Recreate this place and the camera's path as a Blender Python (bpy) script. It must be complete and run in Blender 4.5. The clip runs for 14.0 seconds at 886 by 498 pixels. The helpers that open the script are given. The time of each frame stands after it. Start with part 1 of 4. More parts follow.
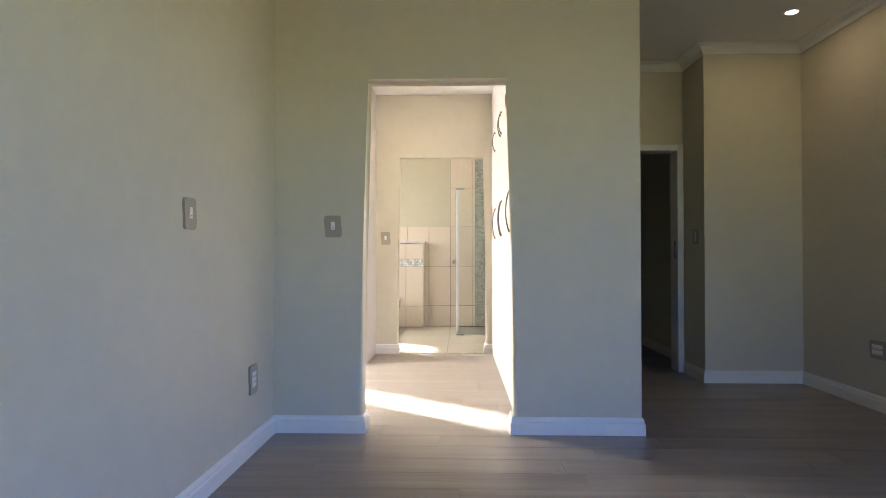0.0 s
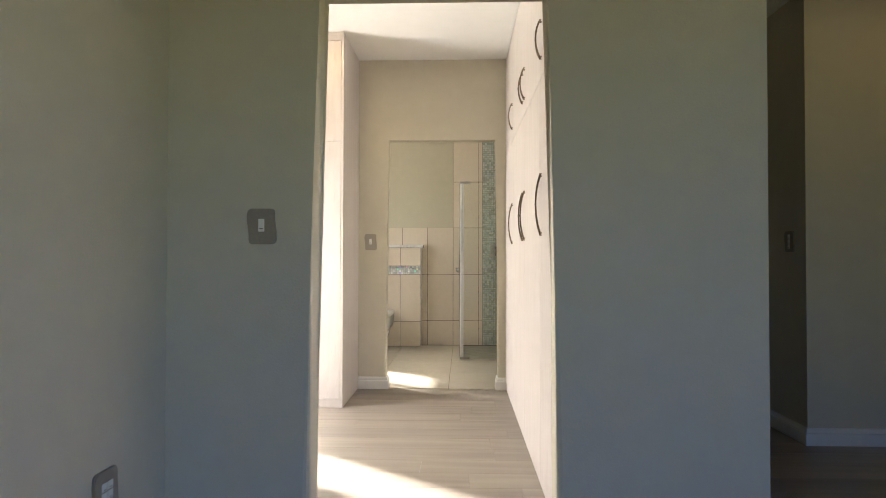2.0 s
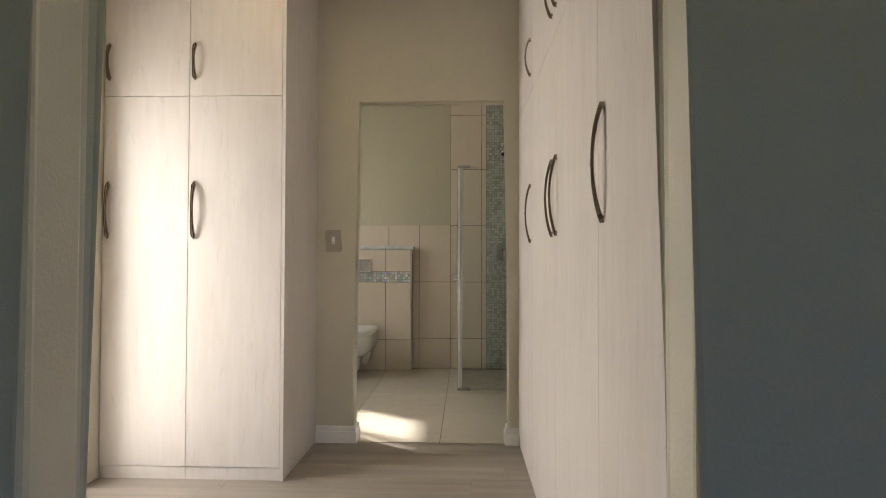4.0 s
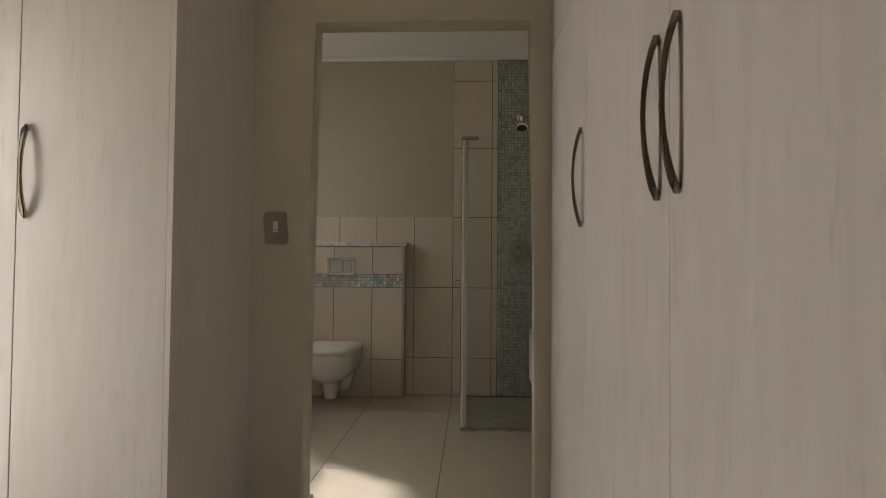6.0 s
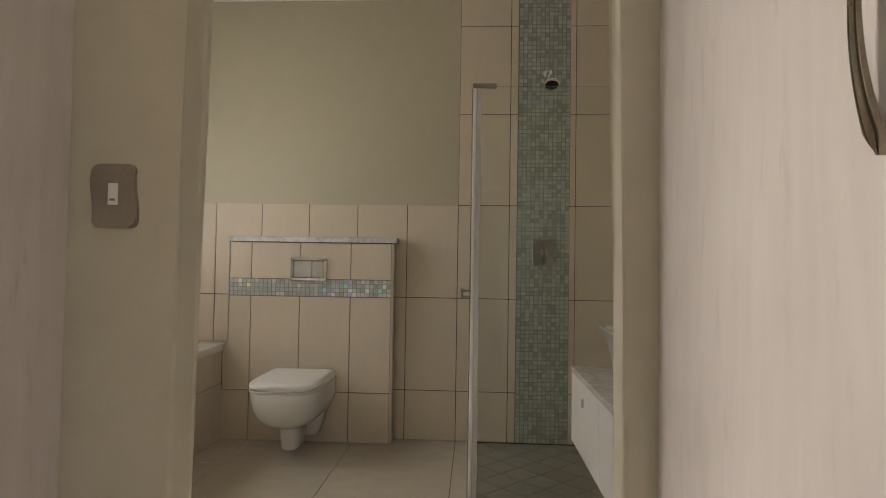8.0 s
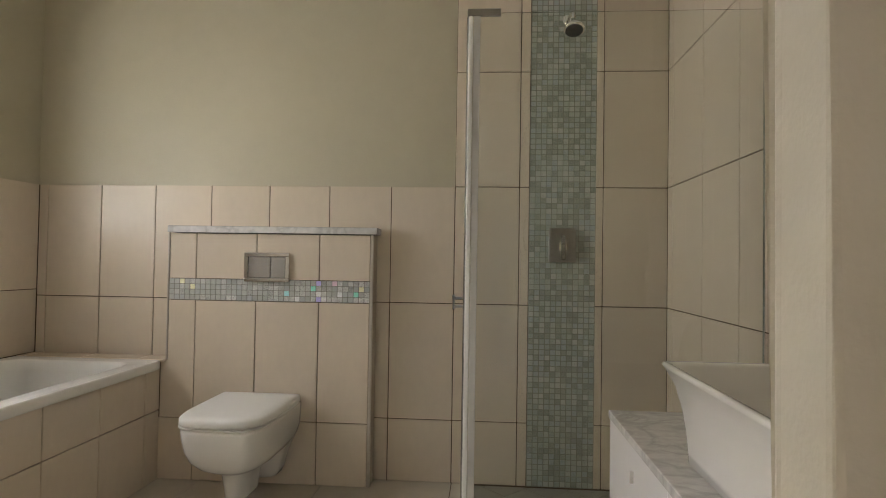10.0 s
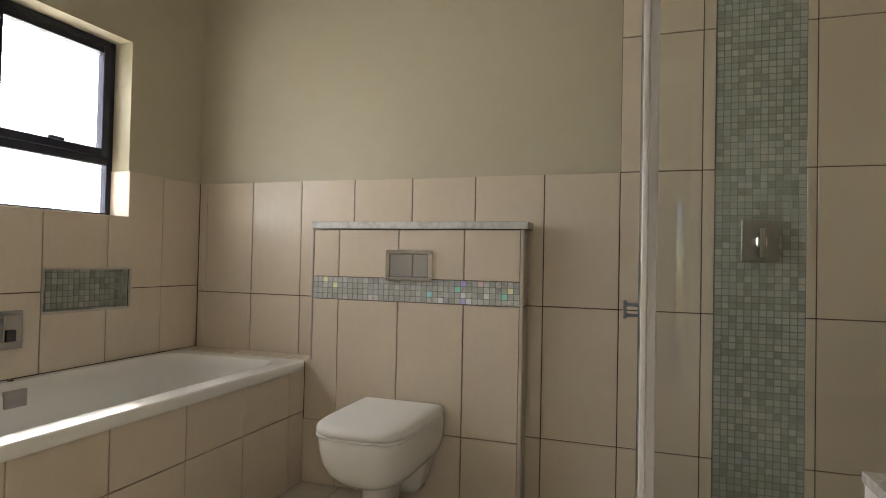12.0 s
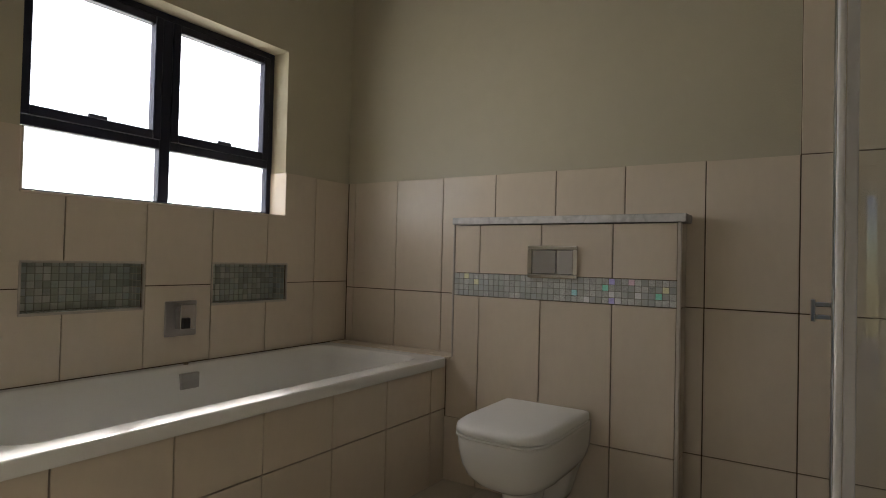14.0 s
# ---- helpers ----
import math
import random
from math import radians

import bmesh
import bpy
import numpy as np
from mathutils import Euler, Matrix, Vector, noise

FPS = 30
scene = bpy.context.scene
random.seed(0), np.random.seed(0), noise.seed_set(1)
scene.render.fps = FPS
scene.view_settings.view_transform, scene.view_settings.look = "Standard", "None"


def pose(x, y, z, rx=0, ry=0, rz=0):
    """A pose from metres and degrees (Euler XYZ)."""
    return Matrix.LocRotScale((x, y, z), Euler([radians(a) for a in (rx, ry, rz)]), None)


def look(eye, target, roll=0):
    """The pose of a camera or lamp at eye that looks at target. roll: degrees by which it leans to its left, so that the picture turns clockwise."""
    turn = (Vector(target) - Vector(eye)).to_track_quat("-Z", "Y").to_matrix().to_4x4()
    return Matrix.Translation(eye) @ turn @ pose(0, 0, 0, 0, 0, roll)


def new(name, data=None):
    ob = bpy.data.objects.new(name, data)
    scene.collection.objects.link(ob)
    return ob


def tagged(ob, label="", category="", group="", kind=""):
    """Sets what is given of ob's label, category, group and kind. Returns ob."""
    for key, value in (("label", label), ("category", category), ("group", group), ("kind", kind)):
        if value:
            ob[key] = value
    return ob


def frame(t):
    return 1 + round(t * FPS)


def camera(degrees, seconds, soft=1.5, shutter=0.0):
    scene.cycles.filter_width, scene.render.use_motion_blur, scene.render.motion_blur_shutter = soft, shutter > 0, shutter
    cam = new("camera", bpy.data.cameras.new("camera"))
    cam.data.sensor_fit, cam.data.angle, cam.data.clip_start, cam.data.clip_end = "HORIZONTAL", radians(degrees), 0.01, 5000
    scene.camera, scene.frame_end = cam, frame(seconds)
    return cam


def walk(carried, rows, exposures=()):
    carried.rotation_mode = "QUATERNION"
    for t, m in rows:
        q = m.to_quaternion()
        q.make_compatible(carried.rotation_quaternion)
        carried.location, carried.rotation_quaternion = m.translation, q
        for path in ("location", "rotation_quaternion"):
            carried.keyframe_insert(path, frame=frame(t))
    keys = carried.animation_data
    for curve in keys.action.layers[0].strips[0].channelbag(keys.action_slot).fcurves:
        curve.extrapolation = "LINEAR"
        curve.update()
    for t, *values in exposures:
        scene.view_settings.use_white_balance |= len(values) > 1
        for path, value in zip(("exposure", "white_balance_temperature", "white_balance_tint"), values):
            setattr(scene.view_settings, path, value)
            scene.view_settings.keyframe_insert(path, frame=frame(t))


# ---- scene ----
cam = camera(73.9, 14.0, soft=0.95)
PATH = [
    (0, (0.478, -0.34, 1.005), (0.419, 1.658, 1.035), -0.0),
    (0.5, (0.485, -0.03, 1.032), (0.424, 1.969, 1.062), 0.0),
    (1, (0.447, 0.301, 1.052), (0.382, 2.299, 1.085), 0.1),
    (1.5, (0.407, 0.63, 1.065), (0.344, 2.629, 1.098), 0.1),
    (2, (0.453, 0.982, 1.072), (0.386, 2.98, 1.106), 0.1),
    (2.5, (0.484, 1.301, 1.081), (0.414, 3.3, 1.117), 0.1),
    (3, (0.496, 1.653, 1.098), (0.425, 3.651, 1.136), 0.1),
    (5.5, (0.479, 3.182, 1.065), (0.386, 5.179, 1.118), 0.4),
    (6, (0.49, 3.478, 1.065), (0.392, 5.475, 1.12), 0.5),
    (6.5, (0.481, 3.794, 1.082), (0.378, 5.791, 1.138), 0.6),
    (7, (0.489, 4.11, 1.064), (0.382, 6.107, 1.122), 0.7),
    (7.5, (0.482, 4.394, 1.069), (0.369, 6.39, 1.13), 0.7),
    (8, (0.443, 4.658, 1.074), (0.333, 6.654, 1.135), 0.9),
    (10.3, (0.493, 5.493, 1.087), (0.328, 7.485, 1.13), 0.9),
    (10.5, (0.492, 5.541, 1.083), (0.289, 7.53, 1.129), 0.9),
    (11, (0.484, 5.627, 1.067), (0.135, 7.595, 1.125), 1.1),
    (11.5, (0.47, 5.69, 1.08), (-0.037, 7.625, 1.118), 1.2),
    (12, (0.43, 5.742, 1.073), (-0.215, 7.635, 1.112), 1.2),
    (12.5, (0.414, 5.775, 1.07), (-0.372, 7.613, 1.107), 1.4),
    (13, (0.406, 5.807, 1.054), (-0.505, 7.587, 1.096), 1.4),
    (13.5, (0.407, 5.831, 1.043), (-0.61, 7.553, 1.084), 1.4),
    (14, (0.4, 5.832, 1.045), (-0.682, 7.514, 1.082), 1.4),
]
EXPOSURES = [(0.0, 3.06, 6300, 15), (1.5, 2.52, 6400, 13), (3.0, 1.90, 6520, 11), (5.5, 0.53, 6530, 11), (6.0, 0.33, 6600, 12), (6.5, 0.55, 6700, 14), (7.2, 0.88, 6750, 14), (8.0, 1.19, 6650, 14), (10.5, 1.57, 6350, 13), (11.5, 1.64, 6370, 12),
             (12.0, 1.44, 6430, 13), (13.0, 0.96, 6380, 13), (14.0, 0.53, 6350, 14)]
walk(cam, [(t, look(eye, target, roll)) for t, eye, target, roll in PATH], EXPOSURES)

# ---- world, sun, window light ----
SUN_H = Vector((0.822, -0.570, 0.0)).normalized()      # the way the sunbeams travel over the ground
SUN_EL = radians(37.3)
world = bpy.data.worlds.new("sky")
scene.world = world
world.use_nodes = True
wn = world.node_tree
sky = wn.nodes.new("ShaderNodeTexSky")
sky.sky_type, sky.sun_disc = "NISHITA", False
sky.sun_elevation, sky.air_density, sky.dust_density, sky.ozone_density = SUN_EL, 1.0, 0.3, 3.5
sky.sun_rotation = math.atan2(-SUN_H.x, -SUN_H.y)
rich = wn.nodes.new("ShaderNodeHueSaturation")
rich.inputs["Hue"].default_value, rich.inputs["Saturation"].default_value = 0.535, 1.6
wn.links.new(sky.outputs[0], rich.inputs["Color"])
wn.links.new(rich.outputs[0], wn.nodes["Background"].inputs[0])
wn.nodes["Background"].inputs[1].default_value = 0.085


def lamp(name, kind, matrix, energy, color=(1, 1, 1), **kw):
    data = bpy.data.lights.new(name, kind)
    data.energy, data.color = energy, color
    for key, value in kw.items():
        if key == "size":
            data.size = value
        elif key == "size_y":
            data.shape, data.size_y = "RECTANGLE", value
        elif key == "disk":
            data.shape, data.size = "DISK", value
        elif key == "angle":
            data.angle = value
        elif key == "spread":
            data.spread = value
    ob = new(name, data)
    ob.matrix_world = matrix
    return ob


sun_way = Vector((SUN_H.x * math.cos(SUN_EL), SUN_H.y * math.cos(SUN_EL), -math.sin(SUN_EL)))
lamp("sun", "SUN", look((-20, 15, 20), Vector((-20, 15, 20)) + sun_way), 5.0, (1, 0.96, 0.90), angle=radians(2.5))
# sky light in the bathroom window, the dressing room window
lamp("bathroom_window_light", "AREA", look((-2.13, 7.285, 1.66), (-1.0, 7.285, 1.22)), 16.4, (1.0, 0.97, 0.92), size=1.62, size_y=1.22)
lamp("dressing_window_light", "AREA", look((-1.56, 4.79, 0.95), (-0.4, 4.79, 0.90)), 9.0, (1.0, 0.96, 0.89), size=0.46, size_y=1.80)

# ---- materials ----
def material(name, base, rough=0.5, metal=0.0, vary=0.06, scale=6.0, bump=0.0, bump_scale=60.0, stretch=(1, 1, 1), per_piece=0.0, tint=None, coat=0.0, spec=0.5, rough_vary=0.0):
    """A principled material with two scales of tone variation, fine relief and, for pieces, a small change from one to the next."""
    m = bpy.data.materials.new(name)
    m.use_nodes = True
    n, l = m.node_tree.nodes, m.node_tree.links
    b = n["Principled BSDF"]
    b.inputs["Roughness"].default_value, b.inputs["Metallic"].default_value = rough, metal
    b.inputs["Coat Weight"].default_value = coat
    b.inputs["Specular IOR Level"].default_value = spec
    co = n.new("ShaderNodeTexCoord")
    mp = n.new("ShaderNodeMapping")
    mp.inputs["Scale"].default_value = stretch
    l.new(co.outputs["Object"], mp.inputs["Vector"])
    info = n.new("ShaderNodeObjectInfo")
    if per_piece:
        add = n.new("ShaderNodeVectorMath")
        mul = n.new("ShaderNodeMath")
        mul.operation, mul.inputs[1].default_value = "MULTIPLY", 37.0
        l.new(info.outputs["Random"], mul.inputs[0])
        l.new(co.outputs["Object"], add.inputs[0])
        l.new(mul.outputs[0], add.inputs[1])
        l.new(add.outputs[0], mp.inputs["Vector"])
    big = n.new("ShaderNodeTexNoise")
    big.inputs["Scale"].default_value, big.inputs["Detail"].default_value = scale * 0.25, 2
    fine = n.new("ShaderNodeTexNoise")
    fine.inputs["Scale"].default_value, fine.inputs["Detail"].default_value = scale * 4, 6
    for t in (big, fine):
        l.new(mp.outputs[0], t.inputs["Vector"])
    mix = n.new("ShaderNodeMath")
    mix.operation = "ADD"
    l.new(big.outputs[0], mix.inputs[0])
    l.new(fine.outputs[0], mix.inputs[1])
    last = mix.outputs[0]
    if per_piece:
        rnd = n.new("ShaderNodeMath")
        rnd.operation, rnd.inputs[1].default_value = "MULTIPLY_ADD", per_piece
        l.new(info.outputs["Random"], rnd.inputs[0])
        l.new(last, rnd.inputs[2])
        last = rnd.outputs[0]
    ramp = n.new("ShaderNodeMapRange")
    ramp.inputs["From Min"].default_value, ramp.inputs["From Max"].default_value = 0.6, 1.4 + per_piece
    l.new(last, ramp.inputs["Value"])
    col = n.new("ShaderNodeMix")
    col.data_type = "RGBA"
    tint = tint or tuple(c * (1 - 2.2 * vary) for c in base)
    col.inputs[6].default_value = (*tint, 1)
    col.inputs[7].default_value = (*(min(1, c * (1 + vary)) for c in base), 1)
    l.new(ramp.outputs[0], col.inputs[0])
    l.new(col.outputs[2], b.inputs["Base Color"])
    if rough_vary:
        rr = n.new("ShaderNodeMapRange")
        rr.inputs["To Min"].default_value, rr.inputs["To Max"].default_value = rough - rough_vary, rough + rough_vary
        l.new(big.outputs[0], rr.inputs["Value"])
        l.new(rr.outputs[0], b.inputs["Roughness"])
    if bump:
        rel = n.new("ShaderNodeTexNoise")
        rel.inputs["Scale"].default_value, rel.inputs["Detail"].default_value = bump_scale, 4
        l.new(mp.outputs[0], rel.inputs["Vector"])
        bn = n.new("ShaderNodeBump")
        bn.inputs["Strength"].default_value, bn.inputs["Distance"].default_value = bump, 0.01
        l.new(rel.outputs[0], bn.inputs["Height"])
        l.new(bn.outputs[0], b.inputs["Normal"])
    return m


def mosaic_material(name, island, pale=0.0, relief=0.72):
    """Small glazed glass tiles in greens, greys and pale blues, a few with a relief or a shimmer."""
    m = bpy.data.materials.new(name)
    m.use_nodes = True
    n, l = m.node_tree.nodes, m.node_tree.links
    b = n["Principled BSDF"]
    src = n.new("ShaderNodeNewGeometry").outputs["Random Per Island"] if island else n.new("ShaderNodeObjectInfo").outputs["Random"]
    ramp = n.new("ShaderNodeValToRGB")
    ramp.color_ramp.interpolation = "CONSTANT"
    tones = [(0.0, (0.37, 0.39, 0.33)), (0.16, (0.45, 0.48, 0.42)), (0.34, (0.40, 0.44, 0.40)), (0.5, (0.49, 0.51, 0.46)), (0.64, (0.32, 0.35, 0.30)),
             (0.76, (0.43, 0.47, 0.46)), (0.88, (0.53, 0.54, 0.49)), (0.96, (0.35, 0.37, 0.34))]
    els = ramp.color_ramp.elements
    for k, (at, c) in enumerate(tones):
        e = els[k] if k < 2 else els.new(at)
        e.position, e.color = at, (*(v + (0.56 - v) * pale for v in c), 1)
    l.new(src, ramp.inputs[0])
    l.new(ramp.outputs[0], b.inputs["Base Color"])
    b.inputs["Roughness"].default_value = 0.16
    b.inputs["Coat Weight"].default_value = 0.4
    b.inputs["Coat Roughness"].default_value = 0.08
    co = n.new("ShaderNodeTexCoord")
    noise_t = n.new("ShaderNodeTexNoise")
    noise_t.inputs["Scale"].default_value = 170
    l.new(co.outputs["Object"], noise_t.inputs["Vector"])
    gt = n.new("ShaderNodeMath")
    gt.operation, gt.inputs[1].default_value = "GREATER_THAN", relief
    wrap = n.new("ShaderNodeMath")
    wrap.operation, wrap.inputs[1].default_value = "MULTIPLY", 7.13
    fr = n.new("ShaderNodeMath")
    fr.operation = "FRACT"
    l.new(src, wrap.inputs[0])
    l.new(wrap.outputs[0], fr.inputs[0])
    l.new(fr.outputs[0], gt.inputs[0])
    st = n.new("ShaderNodeMath")
    st.operation = "MULTIPLY_ADD"
    st.inputs[1].default_value, st.inputs[2].default_value = 0.85, 0.05
    l.new(gt.outputs[0], st.inputs[0])
    bn = n.new("ShaderNodeBump")
    bn.inputs["Distance"].default_value = 0.004
    l.new(st.outputs[0], bn.inputs["Strength"])
    l.new(noise_t.outputs[0], bn.inputs["Height"])
    l.new(bn.outputs[0], b.inputs["Normal"])
    return m


def wood_material(name, pale, dark, rough, along, scale, per_piece=0.0, bump=0.05, flecks=0.0):
    """Long-grained wood: streaks drawn out along one axis, with a wavering band and short dark pores on top."""
    m = bpy.data.materials.new(name)
    m.use_nodes = True
    n, l = m.node_tree.nodes, m.node_tree.links
    b = n["Principled BSDF"]
    b.inputs["Roughness"].default_value = rough
    co = n.new("ShaderNodeTexCoord")
    vec = co.outputs["Object"]
    info = n.new("ShaderNodeObjectInfo")
    add = n.new("ShaderNodeVectorMath")
    mul = n.new("ShaderNodeMath")
    mul.operation, mul.inputs[1].default_value = "MULTIPLY", 53.0
    l.new(info.outputs["Random"], mul.inputs[0])
    l.new(vec, add.inputs[0])
    l.new(mul.outputs[0], add.inputs[1])
    mp = n.new("ShaderNodeMapping")
    mp.inputs["Scale"].default_value = tuple((0.07 if along == 0 else 0.14) if k == along else 1.0 for k in range(3))
    l.new(add.outputs[0], mp.inputs["Vector"])
    streak = n.new("ShaderNodeTexNoise")
    streak.inputs["Scale"].default_value, streak.inputs["Detail"].default_value, streak.inputs["Distortion"].default_value = scale, 7, 0.6
    cloud = n.new("ShaderNodeTexNoise")
    cloud.inputs["Scale"].default_value, cloud.inputs["Detail"].default_value = scale * 0.16, 3
    l.new(mp.outputs[0], streak.inputs["Vector"])
    l.new(mp.outputs[0], cloud.inputs["Vector"])
    s1 = n.new("ShaderNodeMath")
    s1.operation, s1.inputs[1].default_value = "MULTIPLY_ADD", 0.7
    l.new(cloud.outputs[0], s1.inputs[0])
    l.new(streak.outputs[0], s1.inputs[2])
    s2 = n.new("ShaderNodeMath")
    s2.operation, s2.inputs[1].default_value = "MULTIPLY_ADD", per_piece
    l.new(info.outputs["Random"], s2.inputs[0])
    l.new(s1.outputs[0], s2.inputs[2])
    rg = n.new("ShaderNodeMapRange")
    rg.inputs["From Min"].default_value, rg.inputs["From Max"].default_value = 0.55, 1.15 + per_piece
    l.new(s2.outputs[0], rg.inputs["Value"])
    col = n.new("ShaderNodeMix")
    col.data_type = "RGBA"
    col.inputs[6].default_value, col.inputs[7].default_value = (*dark, 1), (*pale, 1)
    l.new(rg.outputs[0], col.inputs[0])
    l.new(col.outputs[2], b.inputs["Base Color"])
    if flecks:
        pore = n.new("ShaderNodeTexNoise")
        pore.inputs["Scale"].default_value, pore.inputs["Detail"].default_value, pore.inputs["Distortion"].default_value = scale * 1.9, 3, 1.0
        l.new(mp.outputs[0], pore.inputs["Vector"])
        cut = n.new("ShaderNodeMapRange")
        cut.inputs["From Min"].default_value, cut.inputs["From Max"].default_value = 0.60, 0.74
        cut.inputs["To Max"].default_value = flecks
        l.new(pore.outputs[0], cut.inputs["Value"])
        over = n.new("ShaderNodeMix")
        over.data_type = "RGBA"
        over.inputs[7].default_value = (*(c * 0.72 for c in dark), 1)
        l.new(cut.outputs[0], over.inputs[0])
        l.new(col.outputs[2], over.inputs[6])
        l.new(over.outputs[2], b.inputs["Base Color"])
    bn = n.new("ShaderNodeBump")
    bn.inputs["Strength"].default_value, bn.inputs["Distance"].default_value = bump, 0.002
    l.new(streak.outputs[0], bn.inputs["Height"])
    l.new(bn.outputs[0], b.inputs["Normal"])
    return m


def marble_material(name):
    """Polished pale grey marble with dark, wandering veins and cloudy patches."""
    m = material(name, (0.68, 0.665, 0.64), 0.16, vary=0.11, scale=9, stretch=(1, 1.6, 1), rough_vary=0.04)
    n, l = m.node_tree.nodes, m.node_tree.links
    b = n["Principled BSDF"]
    before = b.inputs["Base Color"].links[0].from_socket
    co = n.new("ShaderNodeTexCoord")
    warp = n.new("ShaderNodeTexNoise")
    warp.inputs["Scale"].default_value, warp.inputs["Detail"].default_value, warp.inputs["Distortion"].default_value = 7, 6, 1.4
    l.new(co.outputs["Object"], warp.inputs["Vector"])
    away = n.new("ShaderNodeMath")
    away.operation, away.inputs[1].default_value = "SUBTRACT", 0.5
    size = n.new("ShaderNodeMath")
    size.operation = "ABSOLUTE"
    l.new(warp.outputs[0], away.inputs[0])
    l.new(away.outputs[0], size.inputs[0])
    vein = n.new("ShaderNodeMapRange")
    vein.inputs["From Min"].default_value, vein.inputs["From Max"].default_value = 0.0, 0.075
    vein.inputs["To Min"].default_value, vein.inputs["To Max"].default_value = 0.30, 0.0
    l.new(size.outputs[0], vein.inputs["Value"])
    col = n.new("ShaderNodeMix")
    col.data_type = "RGBA"
    l.new(vein.outputs[0], col.inputs[0])
    l.new(before, col.inputs[6])
    col.inputs[7].default_value = (0.24, 0.235, 0.225, 1)
    l.new(col.outputs[2], b.inputs["Base Color"])
    return m


def glass_material(name):
    m = bpy.data.materials.new(name)
    m.use_nodes = True
    b = m.node_tree.nodes["Principled BSDF"]
    b.inputs["Transmission Weight"].default_value, b.inputs["Roughness"].default_value, b.inputs["IOR"].default_value = 1.0, 0.0, 1.45
    b.inputs["Base Color"].default_value = (0.955, 0.98, 0.945, 1)
    return m


def glow_material(name, color, strength):
    m = bpy.data.materials.new(name)
    m.use_nodes = True
    b = m.node_tree.nodes["Principled BSDF"]
    b.inputs["Emission Color"].default_value, b.inputs["Emission Strength"].default_value = (*color, 1), strength
    return m


PAINT = material("wall_paint", (0.61, 0.57, 0.465), 0.62, vary=0.025, scale=3, bump=0.10, bump_scale=140)
PAINT_BATH = material("bathroom_paint", (0.492, 0.449, 0.328), 0.55, vary=0.02, scale=3, bump=0.08, bump_scale=140)
CEILING = material("ceiling_paint", (0.80, 0.79, 0.76), 0.8, vary=0.015, scale=3, bump=0.05, bump_scale=90)
TRIM = material("white_gloss_trim", (0.80, 0.79, 0.77), 0.35, vary=0.02, scale=8)
TILE = material("cream_glazed_tile", (0.67, 0.578, 0.460), 0.25, vary=0.032, scale=7, stretch=(1.0, 1.0, 0.5), per_piece=0.35, bump=0.015, bump_scale=30)
FLOOR_TILE = material("cream_floor_tile", (0.58, 0.525, 0.43), 0.10, vary=0.05, scale=3, per_piece=0.15, bump=0.02, bump_scale=14, rough_vary=0.05)
GROUT = material("brown_grout", (0.09, 0.055, 0.032), 0.9, vary=0.12, scale=20)
PALE_GROUT = material("grey_grout", (0.27, 0.27, 0.225), 0.9, vary=0.1, scale=20)
SHOWER_TILE = material("grey_shower_floor_tile", (0.27, 0.255, 0.21), 0.42, vary=0.10, scale=9, per_piece=0.3)
MOSAIC = mosaic_material("mosaic_glass", False)
MOSAIC_BAND = mosaic_material("mosaic_glass_band", False, 0.45, 0.5)
SILVER_TILE = material("embossed_silver_tile", (0.70, 0.71, 0.67), 0.34, metal=0.55, vary=0.25, scale=40, bump=1.0, bump_scale=140, per_piece=0.5)
MOSAIC_REST = mosaic_material("mosaic_glass_joined", True)
PLANK = wood_material("greyed_oak_laminate", (0.385, 0.338, 0.285), (0.205, 0.176, 0.148), 0.34, 0, 15, per_piece=0.18)
WARDROBE = wood_material("pale_ash_laminate", (0.655, 0.607, 0.580), (0.575, 0.522, 0.490), 0.40, 2, 24, per_piece=0.05, flecks=0.34)
BRONZE = material("antique_bronze", (0.34, 0.285, 0.225), 0.24, metal=0.95, vary=0.14, scale=30)
CHROME = material("chrome", (0.92, 0.92, 0.92), 0.05, metal=1.0, vary=0.02, scale=10)
# Chrome with a dark base that stands in for the dim room it mirrors
DARKENED_CHROME = material("darkened_chrome", (0.50, 0.50, 0.51), 0.08, metal=1.0, vary=0.05, scale=14)
STEEL = material("satin_steel", (0.84, 0.82, 0.79), 0.17, metal=1.0, vary=0.06, scale=20, stretch=(12, 1, 1))
BUTTON = material("polished_steel_button", (0.62, 0.62, 0.65), 0.18, metal=0.9, vary=0.05, scale=12)
TILE_TRIM = material("beige_tile_trim", (0.50, 0.45, 0.385), 0.35, metal=0.2, vary=0.04, scale=20)
GREY_SEAL = material("grey_seal", (0.66, 0.65, 0.64), 0.5, vary=0.04)
BRUSHED = material("brushed_steel", (0.40, 0.38, 0.36), 0.30, metal=1.0, vary=0.06, scale=20, stretch=(1, 1, 12))
PLATE = material("champagne_metal_plate", (0.38, 0.34, 0.29), 0.36, metal=0.55, vary=0.06, scale=25)
WHITE_PLASTIC = material("white_plastic", (0.82, 0.82, 0.80), 0.3, vary=0.01)
DARK_PLASTIC = material("dark_slot", (0.02, 0.02, 0.02), 0.5, vary=0.1)
CERAMIC = material("white_ceramic", (0.80, 0.785, 0.75), 0.10, vary=0.012, scale=2, coat=0.3)
ACRYLIC = material("white_acrylic", (0.80, 0.79, 0.76), 0.16, vary=0.012, scale=2)
MARBLE = marble_material("grey_marble")
VANITY_WHITE = material("white_lacquer", (0.80, 0.79, 0.78), 0.2, vary=0.012, scale=2)
WINDOW_METAL = material("dark_bronze_aluminium", (0.011, 0.013, 0.032), 0.4, metal=0.3, vary=0.1, scale=10)
